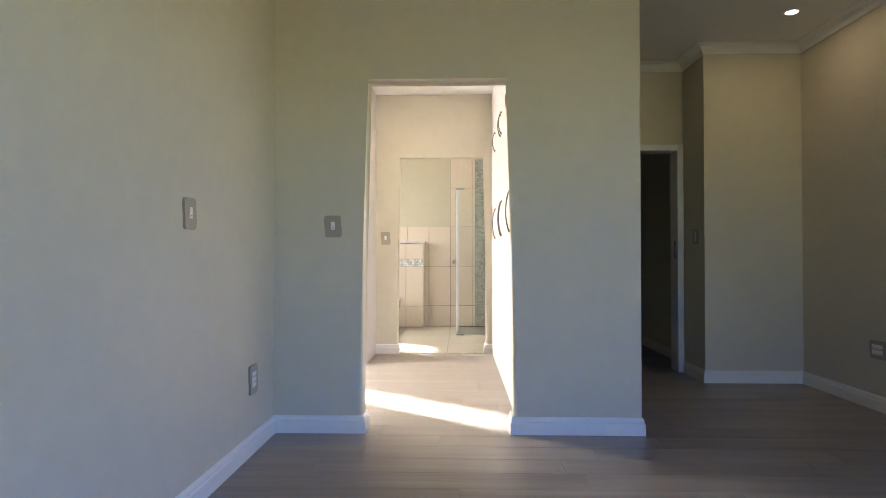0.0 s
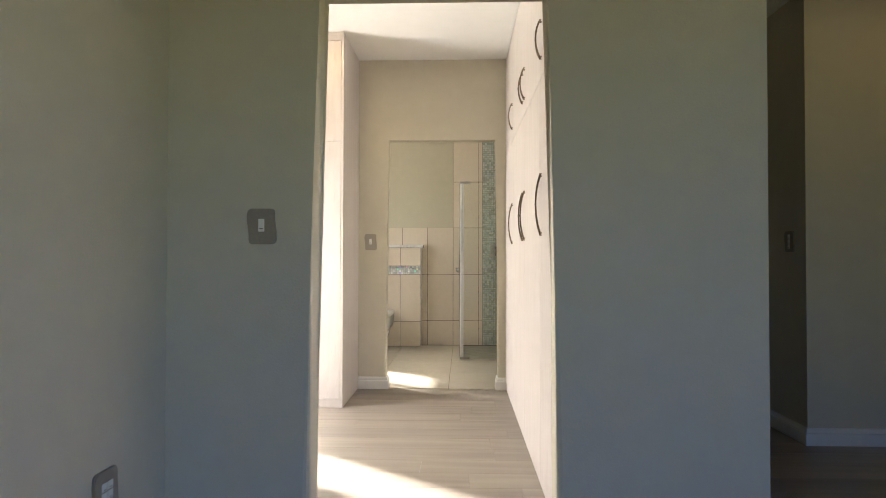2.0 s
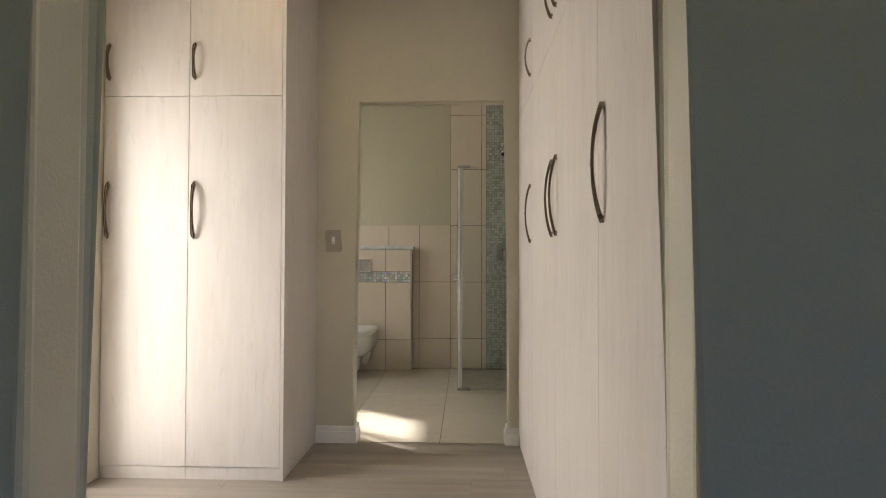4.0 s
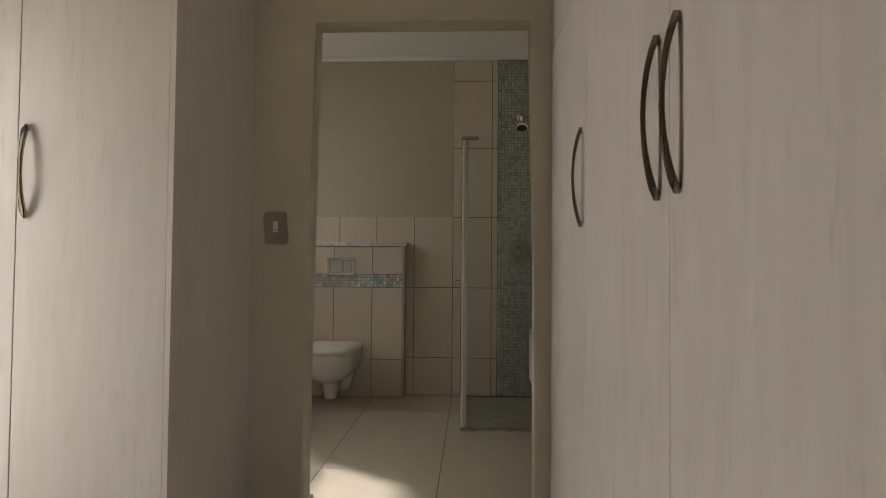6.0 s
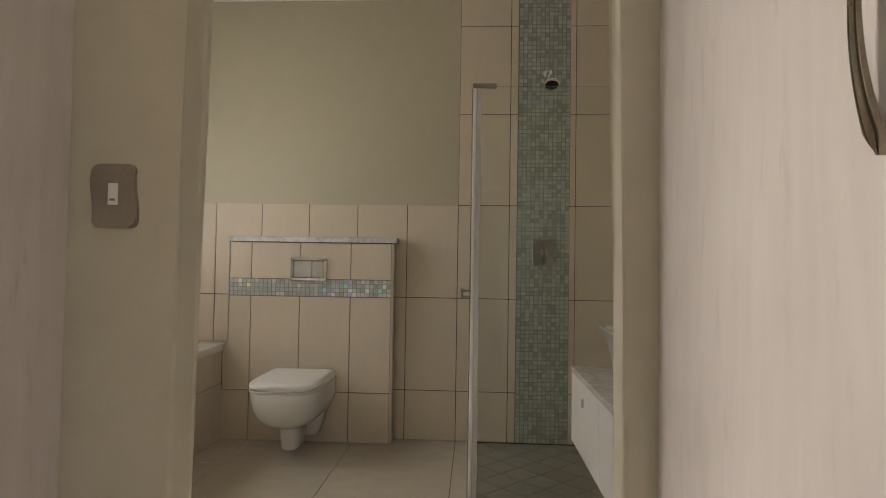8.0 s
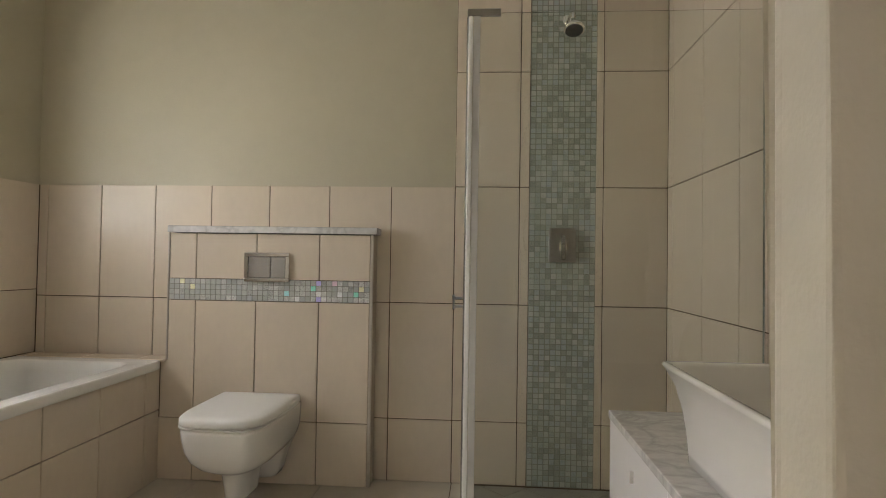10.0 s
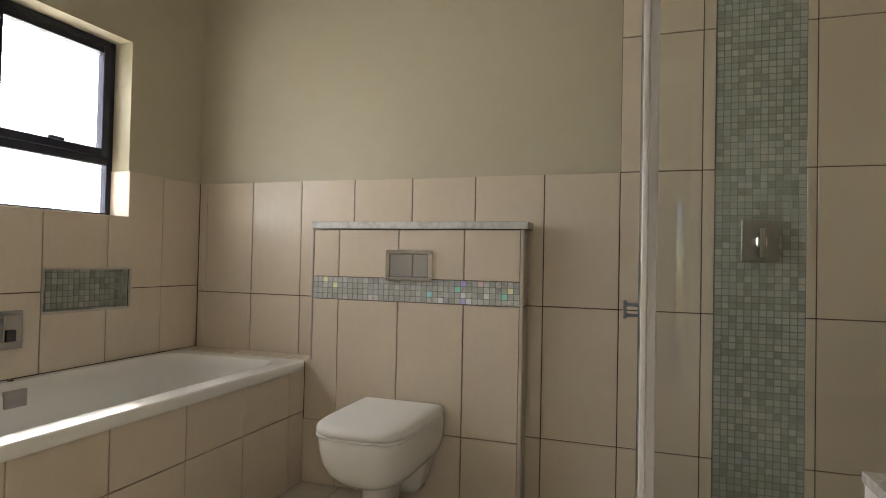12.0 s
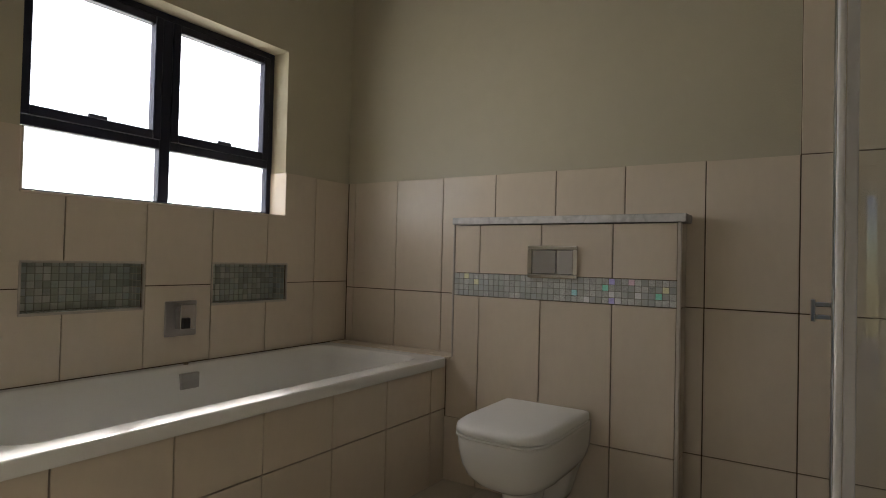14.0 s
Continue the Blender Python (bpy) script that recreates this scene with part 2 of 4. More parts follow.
# Iridescent tiles; bright pastel base colours stand in for their glints of window light
GLINT_TILES = [material("painted_glint_tile", c, 0.30, metal=0.75, vary=0.10, scale=60, bump=0.7, bump_scale=110, coat=0.8) for c in ((0.40, 0.96, 0.76), (0.66, 0.60, 0.98), (0.97, 0.95, 0.66), (0.97, 0.98, 0.97), (0.55, 0.95, 0.96), (0.95, 0.72, 0.80), (0.45, 0.96, 0.74), (0.96, 0.97, 0.96))]
GLASS = glass_material("clear_glass")
SEAL = material("clear_plastic_seal", (0.86, 0.86, 0.86), 0.4, vary=0.03)
# Unseen ground; its colour is pushed yellow to tint light bounced into the bedroom
GROUND = material("bounce_ground", (0.40, 0.35, 0.085), 0.9, vary=0.2, scale=0.8)
LAMP_GLOW = glow_material("lamp_glow", (1.0, 0.86, 0.62), 4)


# ---- building helpers ----
def part(name, bm, mat, parent=None, label="", smooth=False):
    """Links a bmesh as one mesh object, under a thing or a part."""
    me = bpy.data.meshes.new(name)
    bmesh.ops.recalc_face_normals(bm, faces=bm.faces)
    bm.to_mesh(me)
    bm.free()
    me.materials.append(mat)
    if smooth:
        for p in me.polygons:
            p.use_smooth = True
    ob = new(name, me)
    ob.parent = parent
    if label:
        tagged(ob, label)
    return ob


def thing(name, label, category, group="", kind="", at=(0, 0, 0), turn=0):
    ob = new(name)
    ob.empty_display_size = 0.05
    ob.matrix_world = pose(*at, 0, 0, turn)
    return tagged(ob, label, category, group, kind)


def block(bm, x0, x1, y0, y1, z0, z1, bevel=0.0, seg=1):
    """Adds a box with rounded edges to bm."""
    v = [bm.verts.new(c) for c in ((x0, y0, z0), (x1, y0, z0), (x1, y1, z0), (x0, y1, z0), (x0, y0, z1), (x1, y0, z1), (x1, y1, z1), (x0, y1, z1))]
    f = [bm.faces.new([v[k] for k in q]) for q in ((3, 2, 1, 0), (4, 5, 6, 7), (0, 1, 5, 4), (1, 2, 6, 5), (2, 3, 7, 6), (3, 0, 4, 7))]
    if bevel:
        edges = {e for q in f for e in q.edges}
        bmesh.ops.bevel(bm, geom=list(edges), offset=bevel, segments=seg, affect="EDGES", profile=0.5)
    return bm


def boxed(x0, x1, y0, y1, z0, z1, bevel=0.0, seg=1):
    return block(bmesh.new(), x0, x1, y0, y1, z0, z1, bevel, seg)


PIECES = {}


def piece(name, mat, parent, x0, x1, y0, y1, z0, z1, bevel=0.0015, turn=None):
    """A tile, plank or the like: an object of its own on shared mesh data."""
    size = (round(x1 - x0, 4), round(y1 - y0, 4), round(z1 - z0, 4), bevel, mat.name)
    if size not in PIECES:
        bm = boxed(-size[0] / 2, size[0] / 2, -size[1] / 2, size[1] / 2, -size[2] / 2, size[2] / 2, bevel)
        bmesh.ops.recalc_face_normals(bm, faces=bm.faces)
        me = bpy.data.meshes.new(name)
        bm.to_mesh(me)
        bm.free()
        me.materials.append(mat)
        PIECES[size] = me
    ob = new(name, PIECES[size])
    ob.parent = parent
    ob.location = ((x0 + x1) / 2, (y0 + y1) / 2, (z0 + z1) / 2)
    return ob


def wall_with_door(name, x0, x1, y0, y1, z1, dx0, dx1, dz, mat, soft=0.012):
    """A wall along x with a doorway that reaches the floor and has rounded plaster edges."""
    bm = bmesh.new()
    outline = [(x0, 0), (dx0, 0), (dx0, dz), (dx1, dz), (dx1, 0), (x1, 0), (x1, z1), (x0, z1)]
    front = [bm.verts.new((x, y0, z)) for x, z in outline]
    back = [bm.verts.new((x, y1, z)) for x, z in outline]
    bm.faces.new(front)
    bm.faces.new(back[::-1])
    for k in range(8):
        bm.faces.new((front[k], back[k], back[(k + 1) % 8], front[(k + 1) % 8]))
    edges = [e for ring in (front, back) for k in (1, 2, 3) for e in ring[k].link_edges if e.other_vert(ring[k]) is ring[k + 1]]
    bmesh.ops.bevel(bm, geom=edges, offset=soft, segments=3, affect="EDGES", profile=0.5)
    ob = part(name, bm, mat)
    return tagged(ob, kind="structure")


def sweep_trim(name, path, profile, mat, parent=None):
    """A moulding along a line of points; the profile is (out, up), out to the right-hand side of the line."""
    bm = bmesh.new()
    rings = []
    for k, p in enumerate(path):
        p = Vector(p)
        a = (p - Vector(path[k - 1])).normalized() if k else None
        b = (Vector(path[k + 1]) - p).normalized() if k + 1 < len(path) else None
        a, b = a or b, b or a
        na, nb = Vector((a.y, -a.x, 0)), Vector((b.y, -b.x, 0))
        mit = (na + nb) / (1 + na.dot(nb))
        rings.append([bm.verts.new(p + mit * o + Vector((0, 0, u))) for o, u in profile])
    for r, s in zip(rings, rings[1:]):
        for k in range(len(profile)):
            j = (k + 1) % len(profile)
            bm.faces.new((r[k], r[j], s[j], s[k]))
    bm.faces.new(rings[0])
    bm.faces.new(rings[-1][::-1])
    ob = part(name, bm, mat, parent)
    return tagged(ob, kind="structure")


SKIRT = [(0, 0), (0.018, 0), (0.018, 0.062), (0.0165, 0.068), (0.012, 0.071), (0.012, 0.084), (0.009, 0.093), (0.004, 0.098), (0, 0.099)]
CORNICE = [(0, 0), (0, -0.070), (0.008, -0.070), (0.012, -0.060), (0.022, -0.040), (0.045, -0.018), (0.068, -0.010), (0.080, -0.006), (0.080, 0)]

# ---- structure ----
CEIL = 2.728
BCEIL = 2.800                # the bathroom ceiling
A0, A1 = 3.045, 3.19          # wall between bedroom and dressing room
B0, B1 = 5.848, 5.958         # wall between dressing room and bathroom
BACK = 8.345                  # bathroom end wall (plaster); its tile faces lie at 8.33
LEFT = -1.862                 # bathroom window wall (plaster); its tile faces lie at -1.847
RIGHT = 1.378

tagged(part("ground", boxed(-60, 60, -60, 60, -0.30, -0.16), GROUND), kind="structure")
wall_with_door("wall_dressing", -0.72, 1.505, A0, A1, CEIL, -0.086, 0.780, 2.070, PAINT, 0.030)
wall_with_door("wall_bathroom", LEFT - 0.2, RIGHT + 0.12, B0, B1, BCEIL - 0.031, -0.180, 0.742, 2.082, PAINT, 0.022)
# bedroom
tagged(part("wall_bedroom_west", boxed(-0.72, -0.60, -2.75, A0, 0, CEIL), PAINT), kind="structure")
# East and south walls are unseen here; their openings are sized to daylight the bedroom
for name, y0, y1, z0 in (("wall_bedroom_east", 0.75, 4.478, 0), ("wall_bedroom_east_2", -2.75, -2.20, 0), ("wall_bedroom_east_lintel", -2.20, 0.75, 2.25)):
    tagged(part(name, boxed(3.228, 3.40, y0, y1, z0, CEIL), PAINT), kind="structure")
tagged(part("wall_recess", boxed(2.45, 3.40, 4.478, 4.93, 0, CEIL), PAINT), kind="structure")
tagged(part("wall_wardrobe_back", boxed(1.40, 1.505, A1, B0, 0, CEIL), PAINT), kind="structure")
wall_with_door("wall_hall", 1.505, 3.40, 4.93, 5.06, CEIL, 1.64, 2.43, 1.992, PAINT, 0.004)
tagged(part("wall_hall_end", boxed(1.62, 2.72, 7.6, 7.7, 0, CEIL), PAINT), kind="structure")
tagged(part("wall_hall_side", boxed(2.60, 2.72, 5.06, 7.6, 0, CEIL), PAINT), kind="structure")
bm = boxed(-0.72, 1.00, -2.90, -2.75, 0, CEIL)
block(bm, 3.20, 3.40, -2.90, -2.75, 0, CEIL)
block(bm, 1.00, 3.20, -2.90, -2.75, 2.25, CEIL)
tagged(part("wall_bedroom_south", bm, PAINT), kind="structure")
# dressing room
DW0, DW1 = 4.55, 5.03           # its window along y
bm = boxed(-1.50, -1.35, A0, DW0, 0, CEIL)
block(bm, -1.50, -1.35, DW1, B0, 0, CEIL)
block(bm, -1.50, -1.35, DW0, DW1, 0, 0.08)
block(bm, -1.50, -1.35, DW0, DW1, 2.07, CEIL)
tagged(part("wall_dressing_west", bm, PAINT), kind="structure")
tagged(part("wall_dressing_south", boxed(-1.50, -0.72, A0, A1, 0, CEIL), PAINT), kind="structure")
# bathroom
WY0, WY1, WZ0, WZ1 = 6.712, 7.874, 1.240, 2.070
NICHES = ((6.724, 7.148), (7.462, 7.886))
NZ0, NZ1 = 0.826, 1.004


def cells(us, vs, depth):
    """A wall cut in a grid along y and z: depth(y, z) gives its inner face, or None for a hole."""
    bm = bmesh.new()
    for u0, u1 in zip(us, us[1:]):
        for v0, v1 in zip(vs, vs[1:]):
            d = depth((u0 + u1) / 2, (v0 + v1) / 2)
            if d is not None:
                block(bm, LEFT - 0.16, d, u0, u1, v0, v1)
    bmesh.ops.remove_doubles(bm, verts=bm.verts, dist=0.0001)
    return bm


def west_depth(y, z):
    if WY0 < y < WY1 and WZ0 < z < WZ1:
        return None
    if NZ0 < z < NZ1 and any(a < y < b for a, b in NICHES):
        return LEFT - 0.085
    return LEFT


tagged(part("wall_bathroom_west", cells(sorted([B1, WY0, NICHES[0][0], NICHES[0][1], NICHES[1][0], NICHES[1][1], WY1, BACK + 0.2]), [0, NZ0, NZ1, WZ0, WZ1, BCEIL], west_depth), PAINT_BATH), kind="structure")
wall_end = tagged(part("wall_bathroom_end", boxed(LEFT, RIGHT + 0.12, BACK, BACK + 0.2, 0, BCEIL), PAINT_BATH), kind="structure")
wall_east = tagged(part("wall_bathroom_east", boxed(RIGHT, RIGHT + 0.12, B1, BACK, 0, BCEIL), PAINT_BATH), kind="structure")
tagged(part("wall_outer", boxed(1.505, 1.62, 5.06, BACK + 0.2, 0, CEIL), PAINT), kind="structure")
tagged(part("ceiling", boxed(-1.5, 3.4, -2.90, B0 + 0.05, CEIL, CEIL + 0.15), CEILING), kind="structure")
tagged(part("ceiling_bathroom", boxed(-2.06, 1.505, B0 + 0.05, 8.545, BCEIL, BCEIL + 0.12), CEILING), kind="structure")
tagged(part("ceiling_hall", boxed(1.505, 2.72, B0 + 0.05, 8.545, CEIL, CEIL + 0.12), CEILING), kind="structure")
floor = tagged(part("floor", boxed(-1.5, 3.4, -2.90, B0 + 0.02, -0.155, -0.012), GROUT), kind="structure")
floor_bath = tagged(part("floor_bathroom", boxed(-2.0, 1.5, B0 + 0.02, 8.545, -0.155, -0.010), GROUT), kind="structure")

tagged(part("floor_hall", boxed(1.5, 2.72, B0 + 0.02, 7.7, -0.155, -0.001), PLANK), kind="structure")
# skirtings and cornices
sweep_trim("baseboard_1", [(-0.60, -2.75, 0), (-0.60, A0, 0), (-0.086, A0, 0), (-0.086, A1, 0)], SKIRT, TRIM)
sweep_trim("baseboard_2", [(0.780, A1, 0), (0.780, A0, 0), (1.505, A0, 0), (1.505, 4.93, 0)], SKIRT, TRIM)
sweep_trim("baseboard_3", [(2.45, 4.93, 0), (2.45, 4.478, 0), (3.228, 4.478, 0), (3.228, 0.75, 0)], SKIRT, TRIM)
sweep_trim("baseboard_4", [(-0.409, B0, 0), (-0.180, B0, 0), (-0.180, B1, 0)], SKIRT, TRIM)
sweep_trim("baseboard_5", [(0.742, B1, 0), (0.742, B0, 0), (0.807, B0, 0)], SKIRT, TRIM)
sweep_trim("baseboard_6", [(2.60, 7.6, 0), (2.60, 5.06, 0)], SKIRT, TRIM)
sweep_trim("cornice_1", [(-0.60, -2.75, CEIL), (-0.60, A0, CEIL), (1.505, A0, CEIL), (1.505, 4.93, CEIL), (2.45, 4.93, CEIL), (2.45, 4.478, CEIL), (3.228, 4.478, CEIL), (3.228, -2.75, CEIL)], CORNICE, CEILING)
COVE = [(0, 0), (0, -0.028), (0.006, -0.028), (0.012, -0.012), (0.028, -0.006), (0.028, 0)]
sweep_trim("cornice_2", [(LEFT, B1, BCEIL), (LEFT, BACK, BCEIL), (RIGHT, BACK, BCEIL), (RIGHT, B1, BCEIL)], COVE, CEILING)

# doorway frame at the hall
frame_bm = boxed(2.388, 2.442, 4.895, 5.072, 0, 2.006, 0.004)
block(frame_bm, 1.628, 1.68, 4.895, 5.072, 0, 2.006, 0.004)
block(frame_bm, 1.68, 2.388, 4.895, 5.072, 1.952, 2.006, 0.004)
door_frame = part("door_frame", frame_bm, TRIM)
tagged(door_frame, "white painted wooden frame of the open hall doorway", "door frame", kind="structure")
part("strike_plate", boxed(2.3855, 2.3885, 4.95, 4.975, 1.0, 1.16, 0.0008), BRONZE, door_frame, "dark metal strike plate")


# ---- wardrobes ----
RIBS = ((-1, -0.1), (-0.88, 0.72), (-0.72, 0.74), (-0.58, 0.1), (-0.46, 0.1), (-0.32, 0.98), (0.32, 0.98), (0.46, 0.1), (0.58, 0.1), (0.72, 0.74), (0.88, 0.72), (1, -0.1), (0.7, -0.6), (-0.7, -0.6))


def bow_handle(parent, x, z, length):
    """A bowed bronze pull with flared, pointed ends, fine ribs and three beads at its middle, standing off a door front at y = 0."""
    bm = bmesh.new()
    rings, n = [], 42
    for k in range(n + 1):
        s = -1 + 2 * k / n
        out = 0.004 + 0.024 * (1 - abs(s) ** 2.2)
        half = 0.0078 + 0.0060 * abs(s) ** 2.2
        if abs(s) > 0.87:
            half *= 1 - 0.92 * (abs(s) - 0.87) / 0.13
        thick = 0.0040 + 0.0026 * abs(s)
        ring = []
        for u, w in RIBS:
            ring.append(bm.verts.new((x + half * u, -out - thick * w, z + s * length / 2)))
        rings.append(ring)
    for r, q in zip(rings, rings[1:]):
        for k in range(len(RIBS)):
            j = (k + 1) % len(RIBS)
            bm.faces.new((r[k], r[j], q[j], q[k]))
    bm.faces.new(rings[0])
    bm.faces.new(rings[-1][::-1])
    for s in (-1, 1):
        block(bm, x - 0.003, x + 0.003, -0.008, 0.0, z + s * (length / 2 - 0.014) - 0.004, z + s * (length / 2 - 0.014) + 0.004, 0.0008)
    for d in (-0.0065, 0, 0.0065):
        bmesh.ops.create_uvsphere(bm, u_segments=8, v_segments=5, radius=0.0030, matrix=Matrix.Translation((x, -0.0312, z + d)))
    return part("handle", bm, BRONZE, parent, "antique bronze bow handle")


def wardrobe_unit(name_label, w, depth, handle_at, at, turn, group, top=2.66, mid=1.920, pull=0.29, small=0.19, inset=0.052, grip=1.325):
    """A built-in wardrobe unit: carcass, plinth, tall door, top door and filler. Its front looks along -y."""
    t = thing("wardrobe_unit", name_label, "wardrobe", group, "", at, turn)
    part("body", boxed(0.001, w - 0.001, 0.020, depth, 0.062, CEIL - 0.004), WARDROBE, t)
    part("plinth", boxed(0.0005, w - 0.0005, 0.006, 0.10, 0.0, 0.060), WARDROBE, t)
    lo = part("door", boxed(0.0012, w - 0.0012, 0.0, 0.018, 0.064, mid - 0.0014, 0.0012), WARDROBE, t)
    up = part("door", boxed(0.0012, w - 0.0012, 0.0, 0.018, mid + 0.0014, top - 0.0015, 0.0012), WARDROBE, t)
    part("filler", boxed(0.0005, w - 0.0005, 0.004, 0.018, top + 0.001, CEIL - 0.003), WARDROBE, t)
    hx = inset if handle_at < 0 else w - inset
    bow_handle(lo, hx, grip, pull)
    bow_handle(up, hx, 2.095, small)
    return t


joints = [A1 + 0.004, 3.781, 4.462, 5.152, B0 - 0.001]
for k, side in enumerate((-1, -1, 1, 1)):          # the run stands a third of a degree out of square
    wardrobe_unit("pale wood-grain built-in wardrobe with dark bronze bow handles", joints[k + 1] - joints[k], 0.572, side, (0.806 + (B0 - joints[k + 1]) * 0.006, joints[k + 1], 0), -89.66, "wardrobes along the passage", inset=0.062 if k == 0 else 0.050)
for x0, x1 in ((-0.905, -0.430), (-1.346, -0.905)):
    wardrobe_unit("pale wood-grain built-in wardrobe facing the dressing window", x1 - x0, B0 - 5.212 - 0.002, -1, (x0, 5.212, 0), 0, "wardrobes in the alcove", inset=0.030, grip=1.342)
panel = thing("end_panel", "pale wood-grain end panel of the alcove wardrobes", "panel")
part("board", boxed(-0.428, -0.412, 5.2095, B0 - 0.001, 0.0, CEIL - 0.003, 0.0008), WARDROBE, panel)
part("edge_strip", boxed(-0.4285, -0.4115, 5.2080, 5.2094, 0.0, CEIL - 0.003), WARDROBE, panel, "thin pale edge strip")


# ---- switches, sockets, downlights ----
def plate_outline(w, h, wave, r=0.015, n=5):
    """A rectangle with round corners, its long sides swung in a slight wave."""
    pts = []
    for cx, cz, a0 in ((-1, -1, 180), (1, -1, 270), (1, 1, 0), (-1, 1, 90)):
        for k in range(n + 1):
            a = radians(a0 + 90 * k / n)
            pts.append((cx * (w / 2 - r) + r * math.cos(a), cz * (h / 2 - r) + r * math.sin(a)))
        nx, nz = {(1, -1): (1, 1), (-1, 1): (-1, -1)}.get((cx, cz), (0, 0))
        if nx:
            for k in range(1, 8):
                pts.append((cx * w / 2, cz * (h / 2 - r) * (1 - k / 4)))
    return [(x - wave * math.sin(z / h * 2 * math.pi * 0.9), z) for x, z in pts]


def wall_plate(name, label, category, at, turn, w, h, modules, mat=PLATE):
    """A metal cover plate with wavy sides on a wall; its face looks along -y. modules: (x, z, w, h) of its white inserts."""
    t = thing(name, label, category, "", "", at, turn)
    bm = bmesh.new()
    pts = plate_outline(w, h, 0.0035)
    front = [bm.verts.new((x, -0.010, z)) for x, z in pts]
    back = [bm.verts.new((x, 0, z)) for x, z in pts]
    top = bm.faces.new(front)
    bm.faces.new(back[::-1])
    for k in range(len(pts)):
        j = (k + 1) % len(pts)
        bm.faces.new((front[k], front[j], back[j], back[k]))
    bmesh.ops.bevel(bm, geom=list(top.edges), offset=0.003, segments=2, affect="EDGES")
    part("plate", bm, mat, t)
    for x, z, mw, mh in modules:
        rim = part("module", boxed(x - mw / 2, x + mw / 2, -0.0125, -0.009, z - mh / 2, z + mh / 2, 0.001), WHITE_PLASTIC, t, "white plastic insert")
        part("slot", boxed(x - mw * 0.28, x + mw * 0.28, -0.0129, -0.0121, z - mh * 0.32, z - mh * 0.22), PALE_GROUT, rim)
    return t


ONE = [(0.0, 0.004, 0.021, 0.045)]
SIX = [(x, z, 0.025, 0.024) for x in (-0.0145, 0.0145) for z in (-0.028, 0.0, 0.028)]
wall_plate("light_switch", "champagne metal light switch with a single white rocker", "switch", (-0.257, A0, 1.186), 0, 0.098, 0.126, ONE)
wall_plate("light_switch", "champagne metal light switch on the bedroom side wall", "switch", (-0.60, 1.963, 1.18), 90, 0.100, 0.126, ONE)
wall_plate("power_socket", "champagne metal socket plate with six white inserts", "socket", (-0.60, 2.69, 0.376), 90, 0.110, 0.150, SIX)
wall_plate("light_switch", "champagne metal light switch beside the bathroom doorway", "switch", (-0.310, B0, 1.211), 0, 0.096, 0.134, ONE)
wall_plate("light_switch", "champagne metal triple light switch by the hall doorway", "switch", (2.45, 4.64, 1.182), -90, 0.098, 0.126, [(0, 0.03, 0.021, 0.026), (0, 0, 0.021, 0.026), (0, -0.03, 0.021, 0.026)])
wall_plate("power_socket", "champagne metal double socket plate above the skirting", "socket", (3.228, 3.625, 0.40), -90, 0.150, 0.122, [(x, z, 0.03, 0.03) for x in (-0.034, 0.0, 0.034) for z in (-0.018, 0.018)])


def downlight(at, watts):
    t = thing("downlight", "lit recessed ceiling downlight with a white ring", "downlight", "downlights", "", at)
    bm = bmesh.new()
    ring = [(0.050, 0.0), (0.050, -0.004), (0.045, -0.007), (0.038, -0.004), (0.036, 0.0)]
    loops = [[bm.verts.new((r * math.cos(a), r * math.sin(a), z)) for r, z in ring] for a in (2 * math.pi * k / 32 for k in range(32))]
    for a, b in zip(loops, loops[1:] + loops[:1]):
        for k in range(4):
            bm.faces.new((a[k], b[k], b[k + 1], a[k + 1]))
    part("ring", bm, TRIM, t, smooth=True)
    bm = bmesh.new()
    bmesh.ops.create_circle(bm, cap_ends=True, radius=0.037, segments=32, matrix=Matrix.Translation((0, 0, -0.003)))
    part("lens", bm, LAMP_GLOW, t, "glowing warm lens")
    lamp("downlight_beam", "AREA", look((at[0], at[1], at[2] - 0.012), (at[0], at[1], 0)), watts, (1.0, 0.70, 0.34), disk=0.07)
    return t


downlight((2.80, 3.83, CEIL), 0.155)
downlight((-0.47, 4.82, CEIL), 0.65)


# ---- bathroom window and dressing window ----
def bar(name, parent, x0, x1, y0, y1, z0, z1, mat=WINDOW_METAL, bevel=0.003):
    return part(name, boxed(x0, x1, y0, y1, z0, z1, bevel), mat, parent)


win = thing("window_1", "dark bronze aluminium window with two top-hung sashes above the bath", "window", kind="structure")
FX0, FX1 = -2.003, -1.963
bar("frame_stile", win, FX0, FX1, WY0, WY0 + 0.032, WZ0, WZ1)
bar("frame_stile", win, FX0, FX1, WY1 - 0.032, WY1, WZ0, WZ1)
bar("frame_head", win, FX0, FX1, WY0 + 0.032, WY1 - 0.032, WZ1 - 0.030, WZ1)
bar("frame_sill", win, FX0, FX1, WY0 + 0.032, WY1 - 0.032, WZ0, WZ0 + 0.022)
MID = 7.292
bar("mullion", win, FX0, FX1, MID - 0.024, MID + 0.024, WZ0 + 0.022, WZ1 - 0.030)
